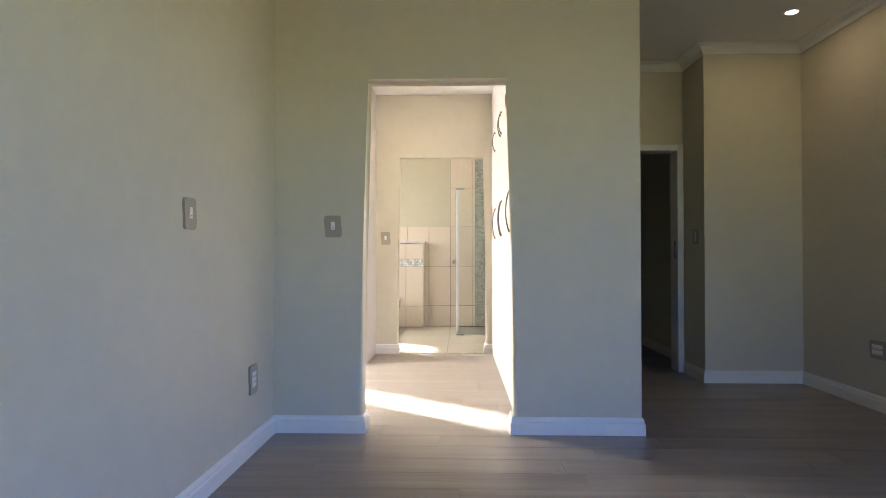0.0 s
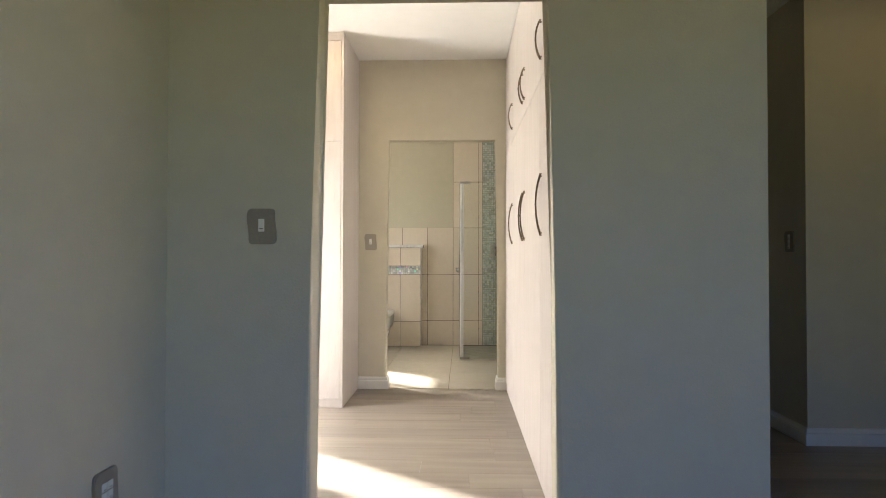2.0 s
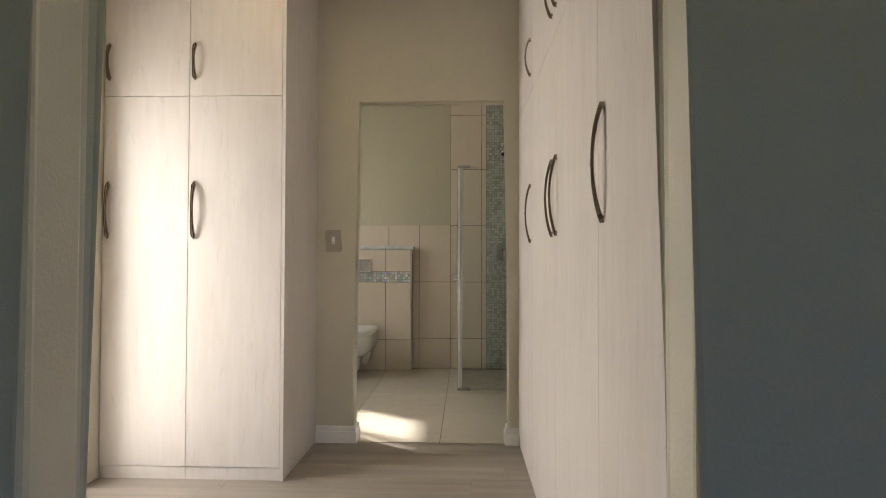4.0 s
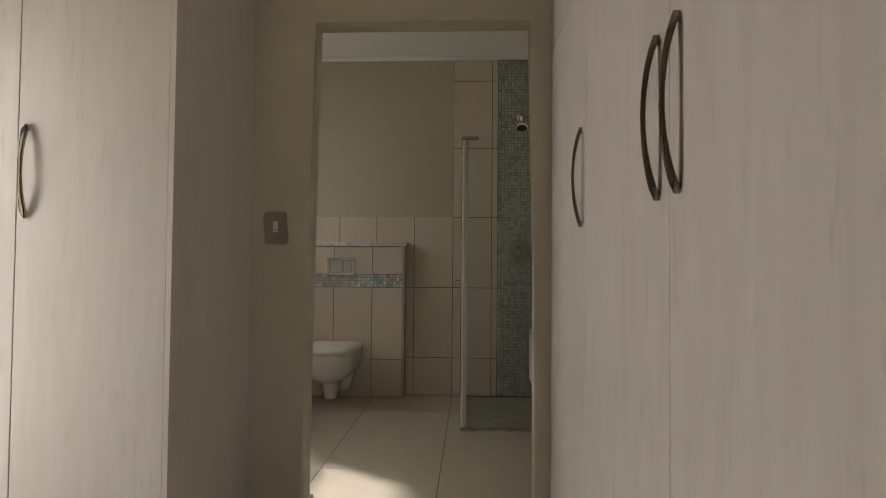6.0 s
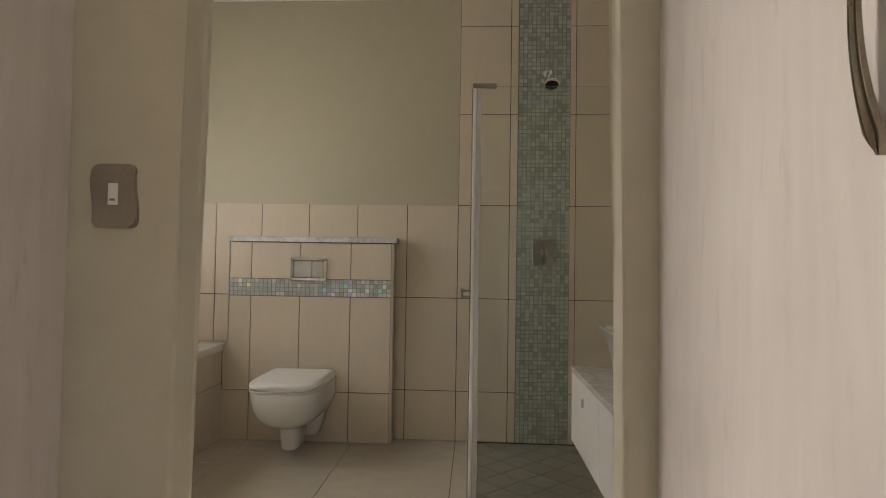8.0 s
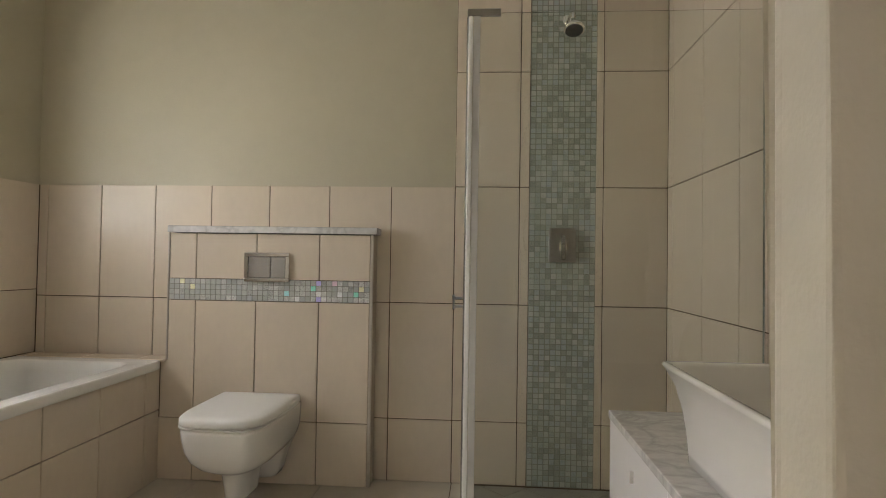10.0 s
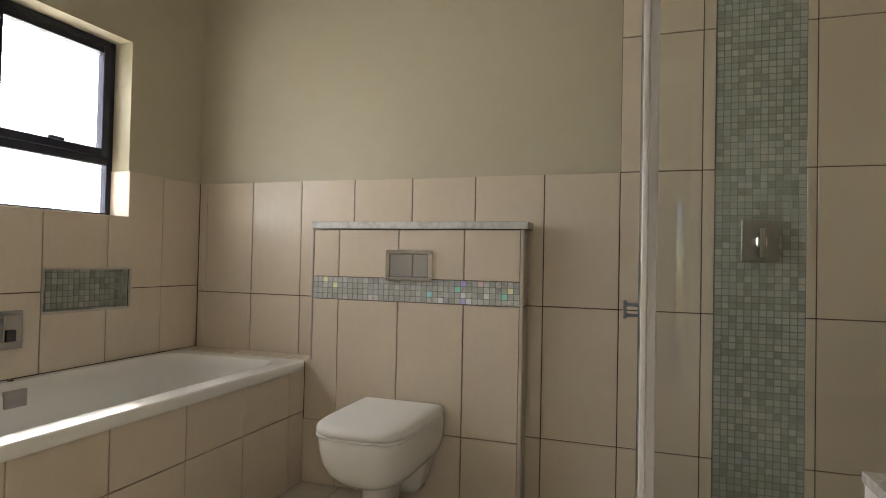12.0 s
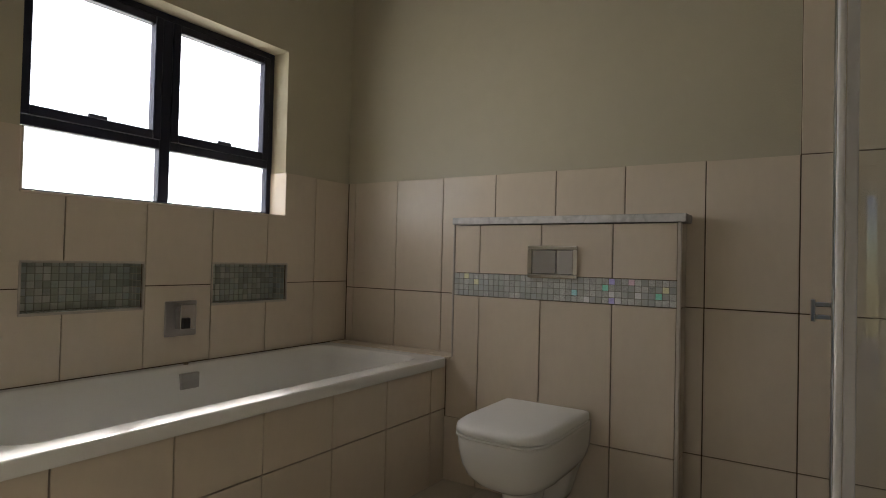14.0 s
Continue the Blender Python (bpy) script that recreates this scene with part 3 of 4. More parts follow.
for y0, y1 in ((WY0 + 0.032, MID - 0.024), (MID + 0.024, WY1 - 0.032)):
    bar("transom", win, FX0, FX1, y0, y1, 1.484, 1.522)
    sash = bar("sash", win, FX0 + 0.004, FX1 + 0.006, y0, y0 + 0.034, 1.522, WZ1 - 0.030)
    bar("sash_stile", sash, FX0 + 0.004, FX1 + 0.006, y1 - 0.034, y1, 1.522, WZ1 - 0.030)
    bar("sash_rail", sash, FX0 + 0.004, FX1 + 0.005, y0 + 0.034, y1 - 0.034, 1.522, 1.560)
    bar("sash_rail", sash, FX0 + 0.004, FX1 + 0.005, y0 + 0.034, y1 - 0.034, WZ1 - 0.064, WZ1 - 0.030)
    part("catch", boxed(FX1 + 0.004, FX1 + 0.020, (y0 + y1) / 2 - 0.035, (y0 + y1) / 2 + 0.035, 1.556, 1.570, 0.003), WINDOW_METAL, sash)
    for z0, z1 in ((WZ0 + 0.018, 1.488), (1.556, WZ1 - 0.060)):
        p = part("pane", boxed(-1.986, -1.982, y0 + (0.030 if z0 > 1.5 else -0.003), y1 - (0.030 if z0 > 1.5 else -0.003), z0, z1), GLASS, win, "clear glass pane")
        p.visible_shadow = False
win2 = thing("window_2", "narrow dark aluminium window of the dressing room", "window", kind="structure")
for y0, y1, z0, z1 in ((DW0, DW0 + 0.03, 0.08, 2.07), (DW1 - 0.03, DW1, 0.08, 2.07), (DW0 + 0.03, DW1 - 0.03, 2.04, 2.07), (DW0 + 0.03, DW1 - 0.03, 0.08, 0.105)):
    bar("frame_bar", win2, -1.47, -1.44, y0, y1, z0, z1)
p = part("pane", boxed(-1.458, -1.454, DW0 + 0.025, DW1 - 0.025, 0.10, 2.045), GLASS, win2, "clear glass pane")
p.visible_shadow = False


# ---- bath ----
def ring_rect(bm, x0, x1, y0, y1, r, z, n=6):
    """A ring of vertices round a rectangle with round corners."""
    out = []
    for cx, cy, a0 in ((x1 - r, y1 - r, 0), (x0 + r, y1 - r, 90), (x0 + r, y0 + r, 180), (x1 - r, y0 + r, 270)):
        for k in range(n + 1):
            a = radians(a0 + 90 * k / n)
            out.append(bm.verts.new((cx + r * math.cos(a), cy + r * math.sin(a), z)))
    return out


def bridge(bm, rings, close_last=True, close_first=False):
    for r, q in zip(rings, rings[1:]):
        for k in range(len(r)):
            j = (k + 1) % len(r)
            bm.faces.new((r[k], r[j], q[j], q[k]))
    if close_last:
        bm.faces.new(rings[-1])
    if close_first:
        bm.faces.new(rings[0][::-1])


DECK = 0.586
bath = thing("bathtub", "white acrylic built-in bathtub in a tiled surround", "bathtub")
bm = bmesh.new()
bx0, bx1, by0, by1 = -1.846, -1.084, 6.36, 8.200
rings = [ring_rect(bm, bx0 + 0.01, bx1 - 0.004, by0 + 0.01, by1 - 0.01, 0.02, DECK - 0.044),
         ring_rect(bm, bx0, bx1, by0, by1, 0.022, DECK - 0.038),
         ring_rect(bm, bx0, bx1, by0, by1, 0.022, DECK - 0.009),
         ring_rect(bm, bx0 + 0.002, bx1 - 0.002, by0 + 0.002, by1 - 0.002, 0.022, DECK - 0.003),
         ring_rect(bm, bx0 + 0.006, bx1 - 0.006, by0 + 0.006, by1 - 0.006, 0.02, DECK),
         ring_rect(bm, bx0 + 0.010, bx1 - 0.010, by0 + 0.010, by1 - 0.010, 0.022, DECK),
         ring_rect(bm, bx0 + 0.040, bx1 - 0.080, by0 + 0.070, by1 - 0.080, 0.09, DECK),
         ring_rect(bm, bx0 + 0.045, bx1 - 0.085, by0 + 0.075, by1 - 0.085, 0.09, DECK - 0.001),
         ring_rect(bm, bx0 + 0.053, bx1 - 0.096, by0 + 0.088, by1 - 0.096, 0.09, DECK - 0.008),
         ring_rect(bm, bx0 + 0.064, bx1 - 0.108, by0 + 0.11, by1 - 0.11, 0.09, DECK - 0.05),
         ring_rect(bm, bx0 + 0.085, bx1 - 0.128, by0 + 0.18, by1 - 0.15, 0.10, 0.32),
         ring_rect(bm, bx0 + 0.115, bx1 - 0.155, by0 + 0.28, by1 - 0.22, 0.12, 0.20),
         ring_rect(bm, bx0 + 0.17, bx1 - 0.21, by0 + 0.36, by1 - 0.30, 0.10, 0.165)]
bridge(bm, rings)
part("tub", bm, ACRYLIC, bath, smooth=True)
part("overflow_plate", boxed(-1.792, -1.772, 7.276, 7.362, 0.492, 0.556, 0.003), BRUSHED, bath, "square chrome overflow plate")
bm = bmesh.new()
bmesh.ops.create_cone(bm, cap_ends=True, segments=20, radius1=0.011, radius2=0.009, depth=0.006, matrix=Matrix.Translation((-1.815, 7.325, DECK + 0.002)))
part("plug_cap", bm, BRONZE, bath)


def bath_mixer():
    t = thing("bath_mixer", "chrome wall-mounted bath mixer with a square backplate and lever", "tap")
    part("backplate", boxed(-1.8465, -1.838, 7.240, 7.384, 0.702, 0.848, 0.003), BRUSHED, t, "brushed steel square backplate")
    part("body", boxed(-1.838, -1.800, 7.280, 7.344, 0.734, 0.822, 0.006, 2), DARKENED_CHROME, t)
    lever = part("lever", boxed(-1.800, -1.789, 7.277, 7.347, 0.734, 0.836, 0.002), DARKENED_CHROME, t, "polished chrome lever plate")
    # Dark tab set on the lever in place of the dark part it mirrors
    part("lever_reflection", boxed(-1.789, -1.780, 7.284, 7.318, 0.738, 0.782, 0.003), DARK_PLASTIC, lever, "dark patch in place of a reflection in the lever")


bath_mixer()

# ---- toilet ----
wc = thing("toilet", "white wall-hung toilet with a closed lid", "toilet", at=(-0.575, 8.222, 0))


def pan_ring(bm, hw, front, back, z, power=3.0, n=20):
    pts = [(-hw * 0.96, -back), (-hw, -back - 0.06)] if front - back > 0.1 else [(-hw, -back)]
    mid = back + (front - back) * 0.42
    out = []
    m = 10
    for k in range(m):
        out.append((-hw, -(back + (mid - back) * k / m)))
    for k in range(2 * n + 1):
        a = math.pi - math.pi * k / (2 * n)
        c, s = math.cos(a), math.sin(a)
        out.append((hw * math.copysign(abs(c) ** (2 / power), c), -(mid + (front - mid) * abs(s) ** (2 / power))))
    for k in range(m):
        out.append((hw, -(mid + (back - mid) * (k + 1) / m)))
    return [bm.verts.new((x, y, z)) for x, y in out]


bm = bmesh.new()
bridge(bm, [pan_ring(bm, hw, f, b, z, p) for hw, f, b, z, p in (
    (0.184, 0.542, 0.0, 0.402, 4.2), (0.185, 0.545, 0.0, 0.385, 4.2), (0.183, 0.542, 0.0, 0.345, 4.0), (0.180, 0.536, 0.0, 0.300, 3.6), (0.171, 0.518, 0.03, 0.258, 3.2),
    (0.150, 0.484, 0.08, 0.222, 2.8), (0.116, 0.440, 0.12, 0.198, 2.6), (0.080, 0.400, 0.15, 0.182, 2.6), (0.062, 0.376, 0.17, 0.166, 2.8), (0.056, 0.358, 0.18, 0.120, 3.0), (0.050, 0.346, 0.19, 0.060, 3.0), (0.044, 0.338, 0.20, 0.050, 3.0))], True, True)
part("pan", bm, CERAMIC, wc, smooth=True)
bm = bmesh.new()
bridge(bm, [pan_ring(bm, hw, f, 0.045, z, 4.6) for hw, f, z in ((0.184, 0.544, 0.4025), (0.186, 0.547, 0.404), (0.186, 0.547, 0.409), (0.185, 0.546, 0.4105))], True, True)
part("seat", bm, WHITE_PLASTIC, wc, smooth=True)
bm = bmesh.new()
bridge(bm, [pan_ring(bm, hw, f, b, z, 4.0) for hw, f, b, z in ((0.186, 0.548, 0.045, 0.4135), (0.190, 0.552, 0.042, 0.416), (0.190, 0.552, 0.042, 0.430), (0.188, 0.550, 0.044, 0.439), (0.180, 0.541, 0.05, 0.446),
                                                                   (0.168, 0.527, 0.06, 0.451), (0.148, 0.503, 0.075, 0.4535), (0.08, 0.42, 0.13, 0.455))], True, True)
part("lid", bm, WHITE_PLASTIC, wc, smooth=True)
bm = bmesh.new()
bridge(bm, [pan_ring(bm, hw, f, 0.0, z, 3.0) for hw, f, z in ((0.180, 0.27, 0.395), (0.179, 0.27, 0.33), (0.172, 0.25, 0.27), (0.142, 0.17, 0.21), (0.122, 0.145, 0.15), (0.108, 0.13, 0.10), (0.095, 0.11, 0.07), (0.08, 0.09, 0.062))], True, True)
part("trap_casing", bm, CERAMIC, wc, smooth=True)
bm = boxed(-0.04, 0.04, -0.24, -0.06, 0.09, 0.19, 0.02, 3)
part("outlet", bm, CERAMIC, wc)
part("hinge_block", boxed(-0.180, 0.180, -0.050, -0.001, 0.390, 0.440, 0.012, 3), CERAMIC, wc)

flush = thing("flush_plate", "brushed steel dual flush plate on the tiled cistern wall", "flush plate", at=(-0.574, 8.222, 1.047))
bm = boxed(-0.113, 0.113, -0.014, 0, 0.053, 0.071, 0.004, 2)
block(bm, -0.113, 0.113, -0.014, 0, -0.071, -0.053, 0.004, 2)
block(bm, -0.113, -0.094, -0.0138, 0, -0.0532, 0.0532, 0.001)
block(bm, 0.094, 0.113, -0.0138, 0, -0.0532, 0.0532, 0.001)
part("frame", bm, STEEL, flush)
part("button", boxed(-0.093, 0.018, -0.010, 0, -0.052, 0.052, 0.003), BUTTON, flush)
part("button", boxed(0.020, 0.093, -0.010, 0, -0.052, 0.052, 0.003), BUTTON, flush)

# ---- shower ----
GX, GY, GT = 0.430, 7.310, 1.895
screen = thing("shower_screen", "frameless clear glass corner shower screen with a hinged side door", "shower screen")
for nm, b in (("front_panel", (GX + 0.006, 1.352, GY - 0.004, GY + 0.004, 0.010, GT)), ("side_door", (GX - 0.004, GX + 0.004, GY + 0.012, 8.322, 0.012, GT))):
    p = part(nm, boxed(*b, 0.0008), GLASS, screen, "clear glass sheet")
    p.visible_shadow = False
part("corner_clamp", boxed(GX - 0.010, GX + 0.098, GY - 0.010, GY + 0.010, GT - 0.010, GT + 0.012, 0.002), BRUSHED, screen, "brushed steel top clamp")
part("corner_clamp", boxed(GX - 0.010, GX + 0.098, GY - 0.010, GY + 0.010, 0.0, 0.024, 0.002), BRUSHED, screen, "brushed steel floor clamp")
part("seal_strip", boxed(GX + 0.010, GX + 0.032, GY - 0.0065, GY + 0.0065, 0.024, GT - 0.010, 0.002), GREY_SEAL, screen, "grey plastic seal strip")
part("seal_strip", boxed(GX - 0.006, GX + 0.009, GY - 0.0080, GY + 0.0065, 0.024, GT - 0.010, 0.004, 2), SEAL, screen, "pale plastic seal strip")
# Metal edge in darkened chrome, widened to stand in for a dark reflection
part("edge_profile", boxed(GX - 0.012, GX - 0.0065, GY + 0.004, GY + 0.032, 0.024, GT - 0.010, 0.002, 2), DARKENED_CHROME, screen, "polished metal edge profile")
part("wall_channel", boxed(1.350, 1.3625, GY - 0.009, GY + 0.009, 0.0, GT, 0.001), CHROME, screen, "slim chrome wall channel")
knob = part("door_handle", boxed(GX - 0.050, GX - 0.040, GY + 0.068, GY + 0.080, 0.928, 0.978, 0.002), CHROME, screen, "small square chrome handle")
for z in (0.939, 0.967):
    part("peg", boxed(GX - 0.040, GX + 0.020, GY + 0.069, GY + 0.079, z - 0.005, z + 0.005, 0.001), CHROME, knob)


def tube(bm, path, radius, n=14):
    rings = []
    for k, p in enumerate(path):
        p = Vector(p)
        d = (Vector(path[min(k + 1, len(path) - 1)]) - Vector(path[max(k - 1, 0)])).normalized()
        u = d.cross(Vector((1, 0, 0))).normalized()
        v = d.cross(u)
        rings.append([bm.verts.new(p + radius * (math.cos(2 * math.pi * j / n) * u + math.sin(2 * math.pi * j / n) * v)) for j in range(n)])
    bridge(bm, rings, True, True)


head = thing("wall_shower", "round chrome shower head on a short wall arm", "shower head")
bm = bmesh.new()
tube(bm, [(0.876, 8.33, 2.285), (0.876, 8.24, 2.285), (0.876, 8.19, 2.275), (0.876, 8.155, 2.245), (0.876, 8.135, 2.212)], 0.009)
part("arm", bm, CHROME, head, smooth=True)
bm = bmesh.new()
bmesh.ops.create_cone(bm, cap_ends=True, segments=28, radius1=0.028, radius2=0.026, depth=0.008, matrix=Matrix.Translation((0.876, 8.326, 2.285)) @ pose(0, 0, 0, 90))
part("flange", bm, CHROME, head)
bm = bmesh.new()
m = look((0.876, 8.135, 2.212), (0.876, 8.100, 2.13))
rr = [(0.010, 0.0), (0.014, -0.020), (0.026, -0.032), (0.044, -0.050), (0.048, -0.062), (0.046, -0.068)]
bridge(bm, [[bm.verts.new(m @ Vector((r * math.cos(2 * math.pi * j / 28), r * math.sin(2 * math.pi * j / 28), z))) for j in range(28)] for r, z in rr], True, True)
part("rose", bm, CHROME, head, smooth=True)
bm = bmesh.new()
bmesh.ops.create_circle(bm, cap_ends=True, radius=0.040, segments=28, matrix=m @ Matrix.Translation((0, 0, -0.0695)))
part("spray_face", bm, DARK_PLASTIC, head, "dark rubber spray face")

mixer = thing("shower_mixer", "brushed steel shower mixer plate with a slim lever", "tap")
part("backplate", boxed(0.794, 0.926, 8.318, 8.3285, 1.094, 1.260, 0.003), BRUSHED, mixer)
part("body", boxed(0.842, 0.882, 8.285, 8.318, 1.150, 1.190, 0.004), CHROME, mixer)
part("lever", boxed(0.850, 0.872, 8.268, 8.285, 1.105, 1.225, 0.006, 2), DARKENED_CHROME, mixer)

# ---- vanity and basin ----
van = thing("vanity_unit", "white lacquered wall-hung vanity cabinet with a grey marble top", "vanity")
part("carcass", boxed(0.862, 1.362, 6.02, 7.105, 0.380, 0.655), VANITY_WHITE, van)
for y0, y1 in ((6.02, 6.58), (6.583, 7.105)):
    d = part("drawer_front", boxed(0.844, 0.8615, y0, y1, 0.380, 0.654, 0.0015), VANITY_WHITE, van)
    part("handle", boxed(0.834, 0.844, (y0 + y1) / 2 - 0.003, (y0 + y1) / 2 + 0.003, 0.570, 0.600, 0.002), VANITY_WHITE, d, "small white pull")
part("worktop", boxed(0.840, 1.3625, 6.016, 7.110, 0.656, 0.678, 0.002), MARBLE, van, "grey veined marble top")
basin = thing("wash_basin", "white flared square vessel basin on the marble top", "basin")
bm = bmesh.new()
out = [(0.042, 0.678), (0.041, 0.70), (0.038, 0.74), (0.032, 0.785), (0.021, 0.832), (0.005, 0.866), (0.0, 0.874), (0.003, 0.879)]
inn = [(0.016, 0.877), (0.020, 0.868), (0.040, 0.828), (0.052, 0.785), (0.066, 0.745), (0.11, 0.722)]
bridge(bm, [ring_rect(bm, 0.872 + i, 1.335 - i, 6.20 + i, 6.740 - i, 0.022 + i * 0.1, z, 4) for i, z in out + inn], True, True)
part("bowl", bm, CERAMIC, basin, smooth=True)

# ---- tiled cistern wall and its shelf ----
box = tagged(part("cistern_wall", boxed(-1.066, -0.064, 8.236, BACK, 0, 1.208), GROUT), kind="structure")
tagged(part("stone_shelf", boxed(-1.078, -0.034, 8.206, 8.342, 1.213, 1.246, 0.004, 2), MARBLE), "grey veined stone shelf capping the cistern wall", "shelf")
part("edge_trim", boxed(-0.066, -0.052, 8.2215, 8.2355, 0, 1.212, 0.002), TILE_TRIM, box, "slim beige tile trim")
part("edge_trim", boxed(-1.080, -1.071, 8.2215, 8.2355, DECK, 1.212, 0.002), TILE_TRIM, box, "slim beige tile trim")

# ---- floors, piece by piece ----
rng = random.Random(4)
row = 0
y = -2.7
while y < B0:
    x = -0.62 - rng.random() * 1.2
    if y > A1:
        x = -1.4 - rng.random() * 0.9
    y1 = min(y + 0.19, B0 + 0.018)
    while x < 3.3:
        lim = 3.228 if y < 4.49 else 2.6
        x0, x1 = max(x, -1.36 if y > A1 - 0.1 else -0.62), min(x + 1.2, lim)
        if x1 - x0 > 0.02:
            piece("plank", PLANK, floor, x0 + 0.0006, x1 - 0.0006, y + 0.0006, y1 - 0.0006, -0.012, 0.0, 0.0005)
        x += 1.2
    y = y1
    if y1 >= B0 + 0.017:
        break
for x0, x1 in ((-1.50, -0.90), (-0.90, -0.290), (-0.290, 0.335), (0.335, 0.957), (0.957, 1.37)):
    for y0, y1 in ((B0 + 0.02, 6.55), (6.55, 7.17), (7.17, 7.79), (7.79, 8.345)):
        a0, a1, c1 = max(x0, -1.13), x1, y1
        cuts = [(a0, a1, y0, c1)]
        if x1 > GX and y1 > GY:
            cuts = []
            if y0 < GY:
                cuts.append((a0, a1, y0, GY))
            if a0 < GX:
                cuts.append((a0, GX, max(y0, GY), c1))
        for q in cuts:
            if q[1] - q[0] > 0.02 and q[3] - q[2] > 0.02:
                piece("floor_tile", FLOOR_TILE, floor_bath, q[0] + 0.0015, q[1] - 0.0015, q[2] + 0.0015, q[3] - 0.0015, -0.010, 0.0, 0.001)


def clipped(poly, x0, x1, y0, y1):
    for axis, lim, sign in ((0, x0, 1), (0, x1, -1), (1, y0, 1), (1, y1, -1)):
        res = []
        for k, p in enumerate(poly):
            q = poly[(k + 1) % len(poly)]
            dp, dq = sign * (p[axis] - lim), sign * (q[axis] - lim)
            if dp >= 0:
                res.append(p)
            if dp * dq < 0:
                f = dp / (dp - dq)
                res.append((p[0] + f * (q[0] - p[0]), p[1] + f * (q[1] - p[1])))
        poly = res
        if len(poly) < 3:
            return []
    return poly


step, half = 0.145, 0.0705
for i in range(-8, 9):
    for j in range(-8, 9):
        cx, cy = 0.9 + (i - j) * step / math.sqrt(2), 7.8 + (i + j) * step / math.sqrt(2)
        d = half * math.sqrt(2)
        poly = clipped([(cx - d, cy), (cx, cy - d), (cx + d, cy), (cx, cy + d)], GX + 0.002, 1.362, GY + 0.002, 8.330)
        if len(poly) > 2:
            bm = bmesh.new()
            lo = [bm.verts.new((px, py, -0.012)) for px, py in poly]
            hi = [bm.verts.new((px, py, -0.005)) for px, py in poly]
            bm.faces.new(hi)
            for k in range(len(poly)):
                bm.faces.new((lo[k], lo[(k + 1) % len(poly)], hi[(k + 1) % len(poly)], hi[k]))
            part("shower_tile", bm, SHOWER_TILE, floor_bath)


# ---- wall tiles, piece by piece ----
def grid_tiles(us, vs, place, holes=(), joint=0.0043):
    """Tiles between the joints us and vs, cut round the holes (u0, u1, v0, v1); place() sets each one."""
    h = joint / 2
    for u0, u1 in zip(us, us[1:]):
        for v0, v1 in zip(vs, vs[1:]):
            rects = [(u0 + h, u1 - h, v0 + h, v1 - h)]
            for a, b, c, d in holes:
                nxt = []
                for p, q, r, s in rects:
                    if a >= q or b <= p or c >= s or d <= r:
                        nxt.append((p, q, r, s))
                        continue
                    if c > r:
                        nxt.append((p, q, r, c))
                    if d < s:
                        nxt.append((p, q, d, s))
                    lo, hi = max(c, r), min(d, s)
                    if a > p:
                        nxt.append((p, a, lo, hi))
                    if b < q:
                        nxt.append((b, q, lo, hi))
                rects = nxt
            for p, q, r, s in rects:
                if q - p > 0.004 and s - r > 0.004:
                    place(p, q, r, s, 0.0015 if len(rects) == 1 else 0.0)


ROWS = [0.0, 0.306, 0.881, 1.461, 2.033, 2.593, BCEIL - 0.030]
on_end = lambda p, q, r, s, b: piece("tile", TILE, wall_end, p, q, 8.330, 8.342, r, s, b)
tagged(part("tile_bed", boxed(LEFT, 0.333, 8.3375, 8.3452, 0, 1.459), GROUT, wall_end), kind="structure")
tagged(part("tile_bed", boxed(0.333, 1.3695, 8.3375, 8.3452, 0, BCEIL - 0.03), GROUT, wall_end), kind="structure")
grid_tiles([-1.847, -1.797, -1.505, -1.212, -0.915, -0.610, -0.300, 0.014, 0.333], ROWS[:4], on_end, [(-1.066, -0.064, 0, 1.21)])
grid_tiles([0.333, 0.651, 0.699], ROWS, on_end)
grid_tiles([1.019, 1.056, 1.364], ROWS, on_end)
tagged(part("tile_bed", boxed(1.3705, RIGHT + 0.0002, B1, 7.168, 0, 1.459), GROUT, wall_east), kind="structure")
tagged(part("tile_bed", boxed(1.3705, RIGHT + 0.0002, 7.168, 8.3375, 0, BCEIL - 0.03), GROUT, wall_east), kind="structure")
on_east = lambda p, q, r, s, b: piece("tile", TILE, wall_east, 1.363, 1.375, p, q, r, s, b)
grid_tiles([7.170, 7.284, 7.522, 7.872, 8.255, 8.330], ROWS, on_east)
grid_tiles([B1, 6.24, 6.55, 6.86, 7.170], ROWS[:4], on_east)
part("edge_trim", boxed(1.3625, RIGHT, 7.1610, 7.1675, 1.463, BCEIL - 0.03, 0.001), TILE_TRIM, wall_east, "slim beige tile trim")
# window wall
wall_west = bpy.data.objects["wall_bathroom_west"]
holes = [(WY0, WY1, WZ0, 3)] + [(a, b, NZ0, NZ1) for a, b in NICHES]
bed = bmesh.new()
grid_tiles([B1, NICHES[0][0], NICHES[0][1], NICHES[1][0], NICHES[1][1], 8.336], [DECK - 0.1, NZ0, NZ1, WZ0, 1.459], lambda p, q, r, s, b: block(bed, LEFT - 0.0002, -1.8545, p, q, r, s), holes, 0.0)
tagged(part("tile_bed", bed, GROUT, wall_west), kind="structure")
grid_tiles([B1, 6.245, 6.555, 6.856, 7.156, 7.457, 7.760, 8.074, 8.330], [DECK, 0.913, 1.461], lambda p, q, r, s, b: piece("tile", TILE, wall_west, -1.859, -1.847, p, q, r, s, b), holes)
piece("sill_tile", TILE, wall_west, -1.963, -1.846, WY0 + 0.002, WY1 - 0.002, WZ0 - 0.004, WZ0 + 0.006)
piece("reveal_tile", TILE, wall_west, -1.963, -1.846, WY1 - 0.008, WY1 + 0.003, WZ0 + 0.007, 1.461)
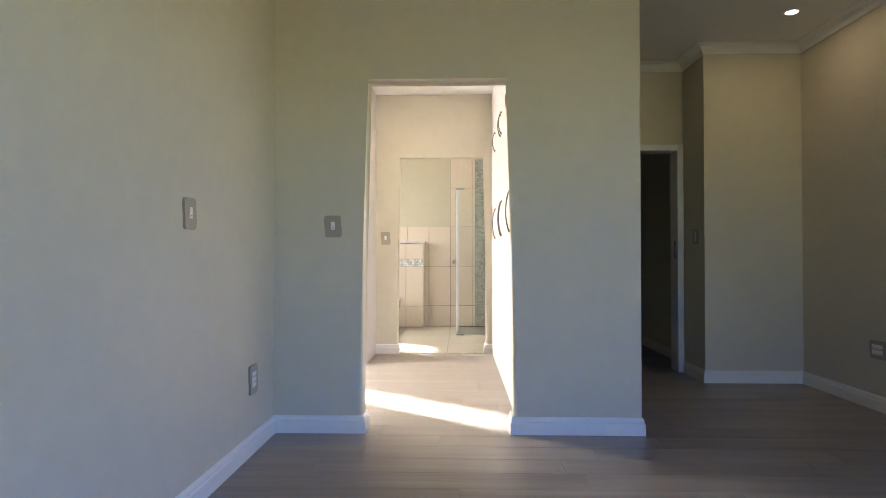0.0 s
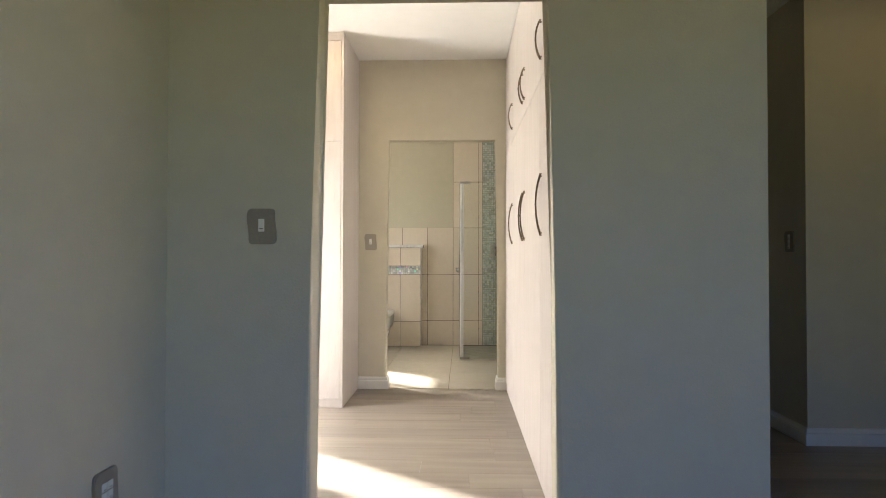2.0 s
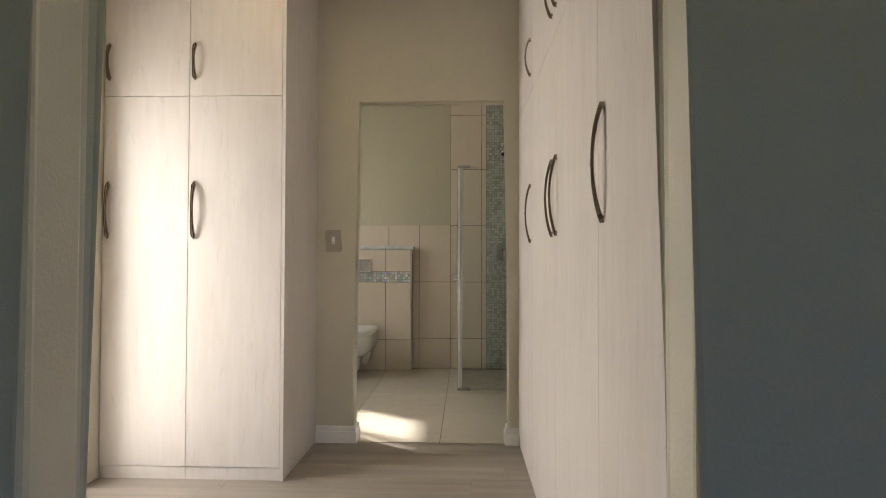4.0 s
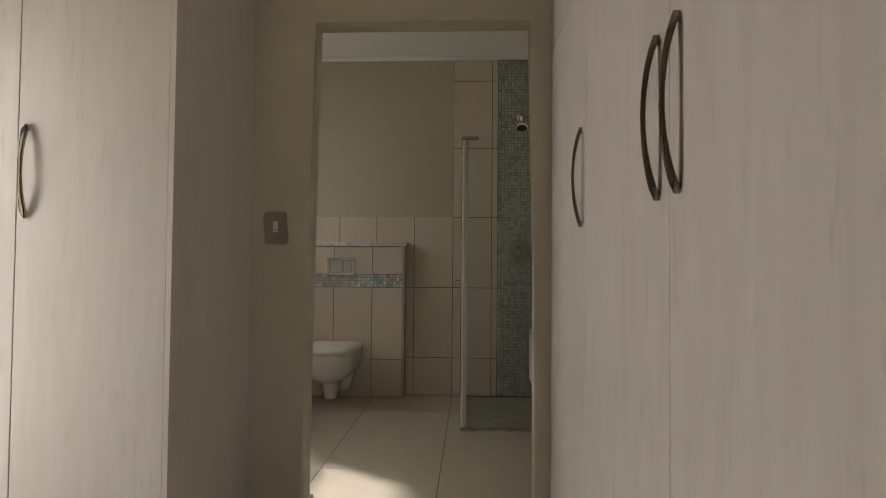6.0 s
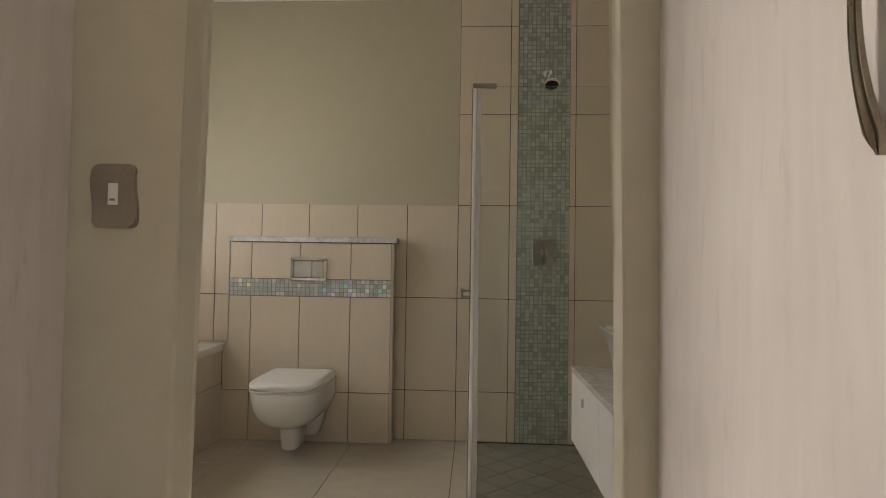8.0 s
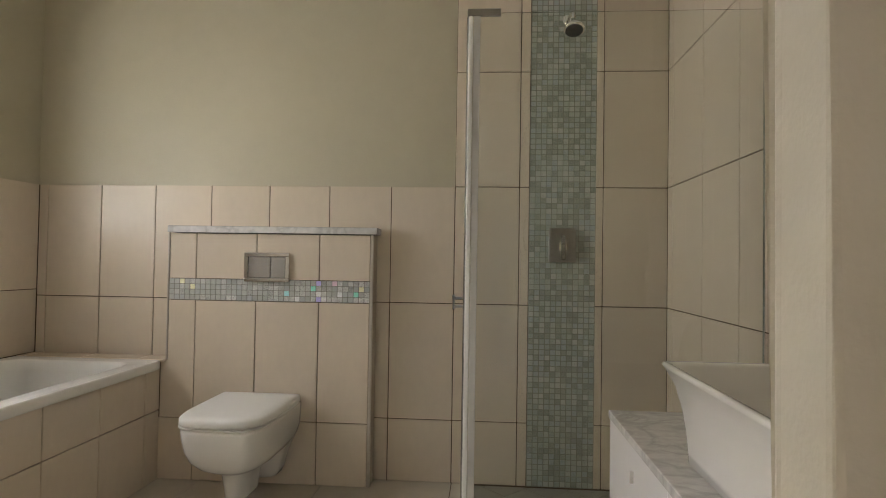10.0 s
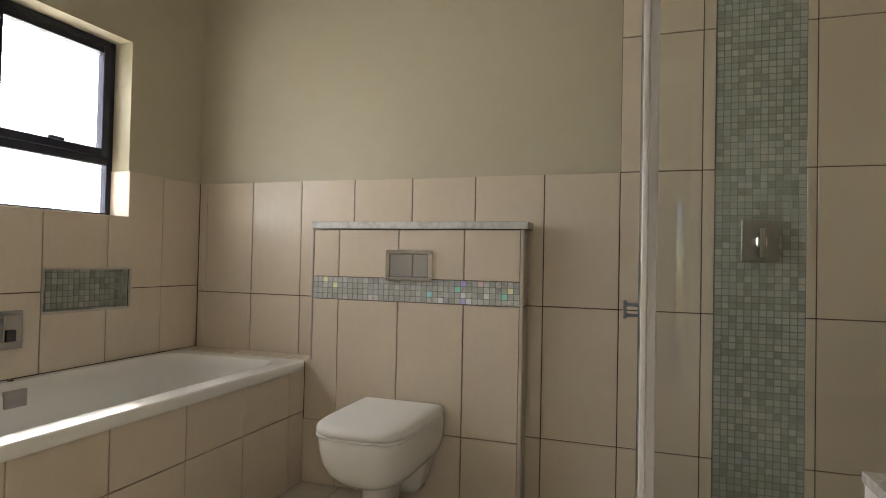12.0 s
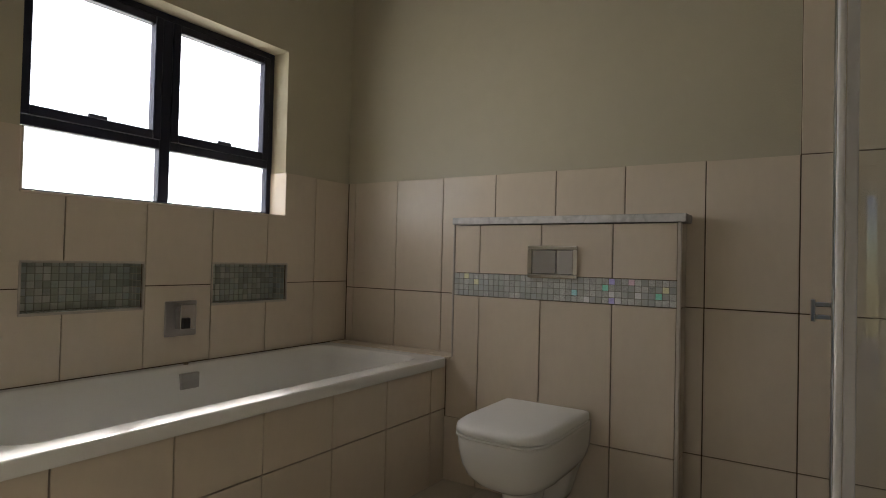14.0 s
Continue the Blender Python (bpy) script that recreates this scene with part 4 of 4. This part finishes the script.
piece("reveal_tile", TILE, wall_west, -1.963, -1.846, WY0 - 0.003, WY0 + 0.008, WZ0 + 0.007, 1.461)
# bath surround
surround = tagged(part("bath_surround", boxed(-1.18, -1.118, B1, 8.236, 0, DECK - 0.046), GROUT), kind="structure")
tagged(part("bath_ledge", boxed(LEFT, -1.119, 8.204, BACK, 0, DECK - 0.012), GROUT), kind="structure")
tagged(part("bath_ledge_near", boxed(LEFT, -1.118, B1, 6.358, 0, DECK - 0.002), TILE), kind="structure")
grid_tiles([B1, 6.19, 6.505, 6.820, 7.132, 7.452, 7.772, 8.098, 8.222], [0.0, 0.338, DECK - 0.040], lambda p, q, r, s, b: piece("tile", TILE, surround, -1.117, -1.105, p, q, r, s, b))
grid_tiles([-1.847, -1.797, -1.505, -1.212, -1.081], [8.202, 8.330], lambda p, q, r, s, b: piece("ledge_tile", TILE, surround, p, q, r, s, DECK - 0.011, DECK + 0.001, b))
# cistern wall
ZB0, ZB1 = 0.881, 0.986
on_box = lambda p, q, r, s, b: piece("tile", TILE, box, p, q, 8.2225, 8.2355, r, s, b)
grid_tiles([-1.122, -0.934, -0.629, -0.316, -0.066], [0.0, 0.302], on_box)
grid_tiles([-0.934, -0.629, -0.316, -0.066], [0.302, ZB0], on_box)
on_box(-1.103, -0.936, 0.304, DECK - 0.002, 0.0)
on_box(-1.068, -0.936, DECK - 0.002, ZB0 - 0.002, 0.0)
grid_tiles([-1.070, -0.934, -0.629, -0.316, -0.066], [ZB1, 1.211], on_box)
grid_tiles([8.237, 8.329], [0.0, 0.302, 0.881, 1.211], lambda p, q, r, s, b: piece("tile", TILE, box, -0.064, -0.0525, p, q, r, s, b))

# mosaic: the band on the cistern wall, the niches and the shower column
part("mosaic_bed", boxed(-1.070, -0.066, 8.2245, 8.2362, ZB0, ZB1), PALE_GROUT, box)
for i in range(38):
    for j in range(4):
        u, v = -1.069 + i * 1.002 / 38, ZB0 + 0.001 + j * 0.026
        # Tiles with a glint put into their colour, mostly on the right side
        bright, plain = rng.random() < (0.19 if i > 22 else 0.02), rng.random() < (0.75 if i < 18 else 0.3)
        piece("mosaic_tile", rng.choice(GLINT_TILES) if bright else MOSAIC_BAND if plain else SILVER_TILE, box, u + 0.0012, u + 0.0251, 8.2222, 8.2262, v + 0.0012, v + 0.0249, 0.001)
for a, b in NICHES:
    part("mosaic_bed", boxed(LEFT - 0.0855, LEFT - 0.081, a, b, NZ0, NZ1), PALE_GROUT, wall_west)
    for i in range(16):
        for j in range(7):
            u, v = a + 0.003 + i * 0.0262, NZ0 + 0.004 + j * 0.0262
            piece("mosaic_tile", MOSAIC, wall_west, LEFT - 0.082, LEFT - 0.078, u + 0.0012, u + 0.025, v + 0.0012, v + 0.025, 0.001)
    for side, y0 in ((1, b - 0.004), (0, a)):
        for i in range(3):
            for j in range(7):
                u, v = LEFT - 0.078 + i * 0.0262, NZ0 + 0.004 + j * 0.0262
                piece("mosaic_tile", MOSAIC, wall_west, u + 0.0012, u + 0.025, y0, y0 + 0.004, v + 0.0012, v + 0.025, 0.001)
    for i in range(16):
        for j in range(3):
            u, v = LEFT - 0.078 + j * 0.0262, a + 0.003 + i * 0.0262
            piece("mosaic_tile", MOSAIC, wall_west, u + 0.0012, u + 0.025, v + 0.0012, v + 0.025, NZ0, NZ0 + 0.004, 0.001)
    bm = boxed(-1.855, -1.8445, a - 0.004, b + 0.004, NZ0 - 0.006, NZ0 + 0.003, 0.001)
    block(bm, -1.855, -1.8445, a - 0.004, b + 0.004, NZ1 - 0.003, NZ1 + 0.006, 0.001)
    block(bm, -1.855, -1.8445, a - 0.006, a + 0.002, NZ0 + 0.003, NZ1 - 0.003, 0.001)
    block(bm, -1.855, -1.8445, b - 0.002, b + 0.006, NZ0 + 0.003, NZ1 - 0.003, 0.001)
    part("niche_trim", bm, TILE_TRIM, wall_west, "pale metal niche edging")
part("mosaic_bed", boxed(0.699, 1.022, 8.3335, 8.3378, 0, BCEIL - 0.03), PALE_GROUT, wall_end)
verts, faces = [], []
for i in range(12):
    for j in range(105):
        u, v = 0.7005 + i * 0.02667, 0.002 + j * 0.02655
        if v + 0.0265 > BCEIL - 0.03:
            continue
        if 36 <= j < 61:
            piece("mosaic_tile", MOSAIC, wall_end, u + 0.0012, u + 0.0255, 8.3312, 8.3352, v + 0.0012, v + 0.0254, 0.001)
            continue
        k, c = len(verts), 0.0012
        u0, u1, v0, v1 = u + 0.0012, u + 0.0255, v + 0.0012, v + 0.0254
        verts += [(u0, 8.3352, v0), (u1, 8.3352, v0), (u1, 8.3352, v1), (u0, 8.3352, v1), (u0 + c, 8.3312, v0 + c), (u1 - c, 8.3312, v0 + c), (u1 - c, 8.3312, v1 - c), (u0 + c, 8.3312, v1 - c)]
        faces += [(k + 4, k + 5, k + 6, k + 7), (k, k + 1, k + 5, k + 4), (k + 1, k + 2, k + 6, k + 5), (k + 2, k + 3, k + 7, k + 6), (k + 3, k, k + 4, k + 7)]
me = bpy.data.meshes.new("mosaic_rest")
me.from_pydata(verts, [], faces)
me.materials.append(MOSAIC_REST)
rest = new("mosaic_rest", me)
rest.parent = wall_end
tagged(rest, "green and grey glass mosaic of the shower column", kind="stuff")
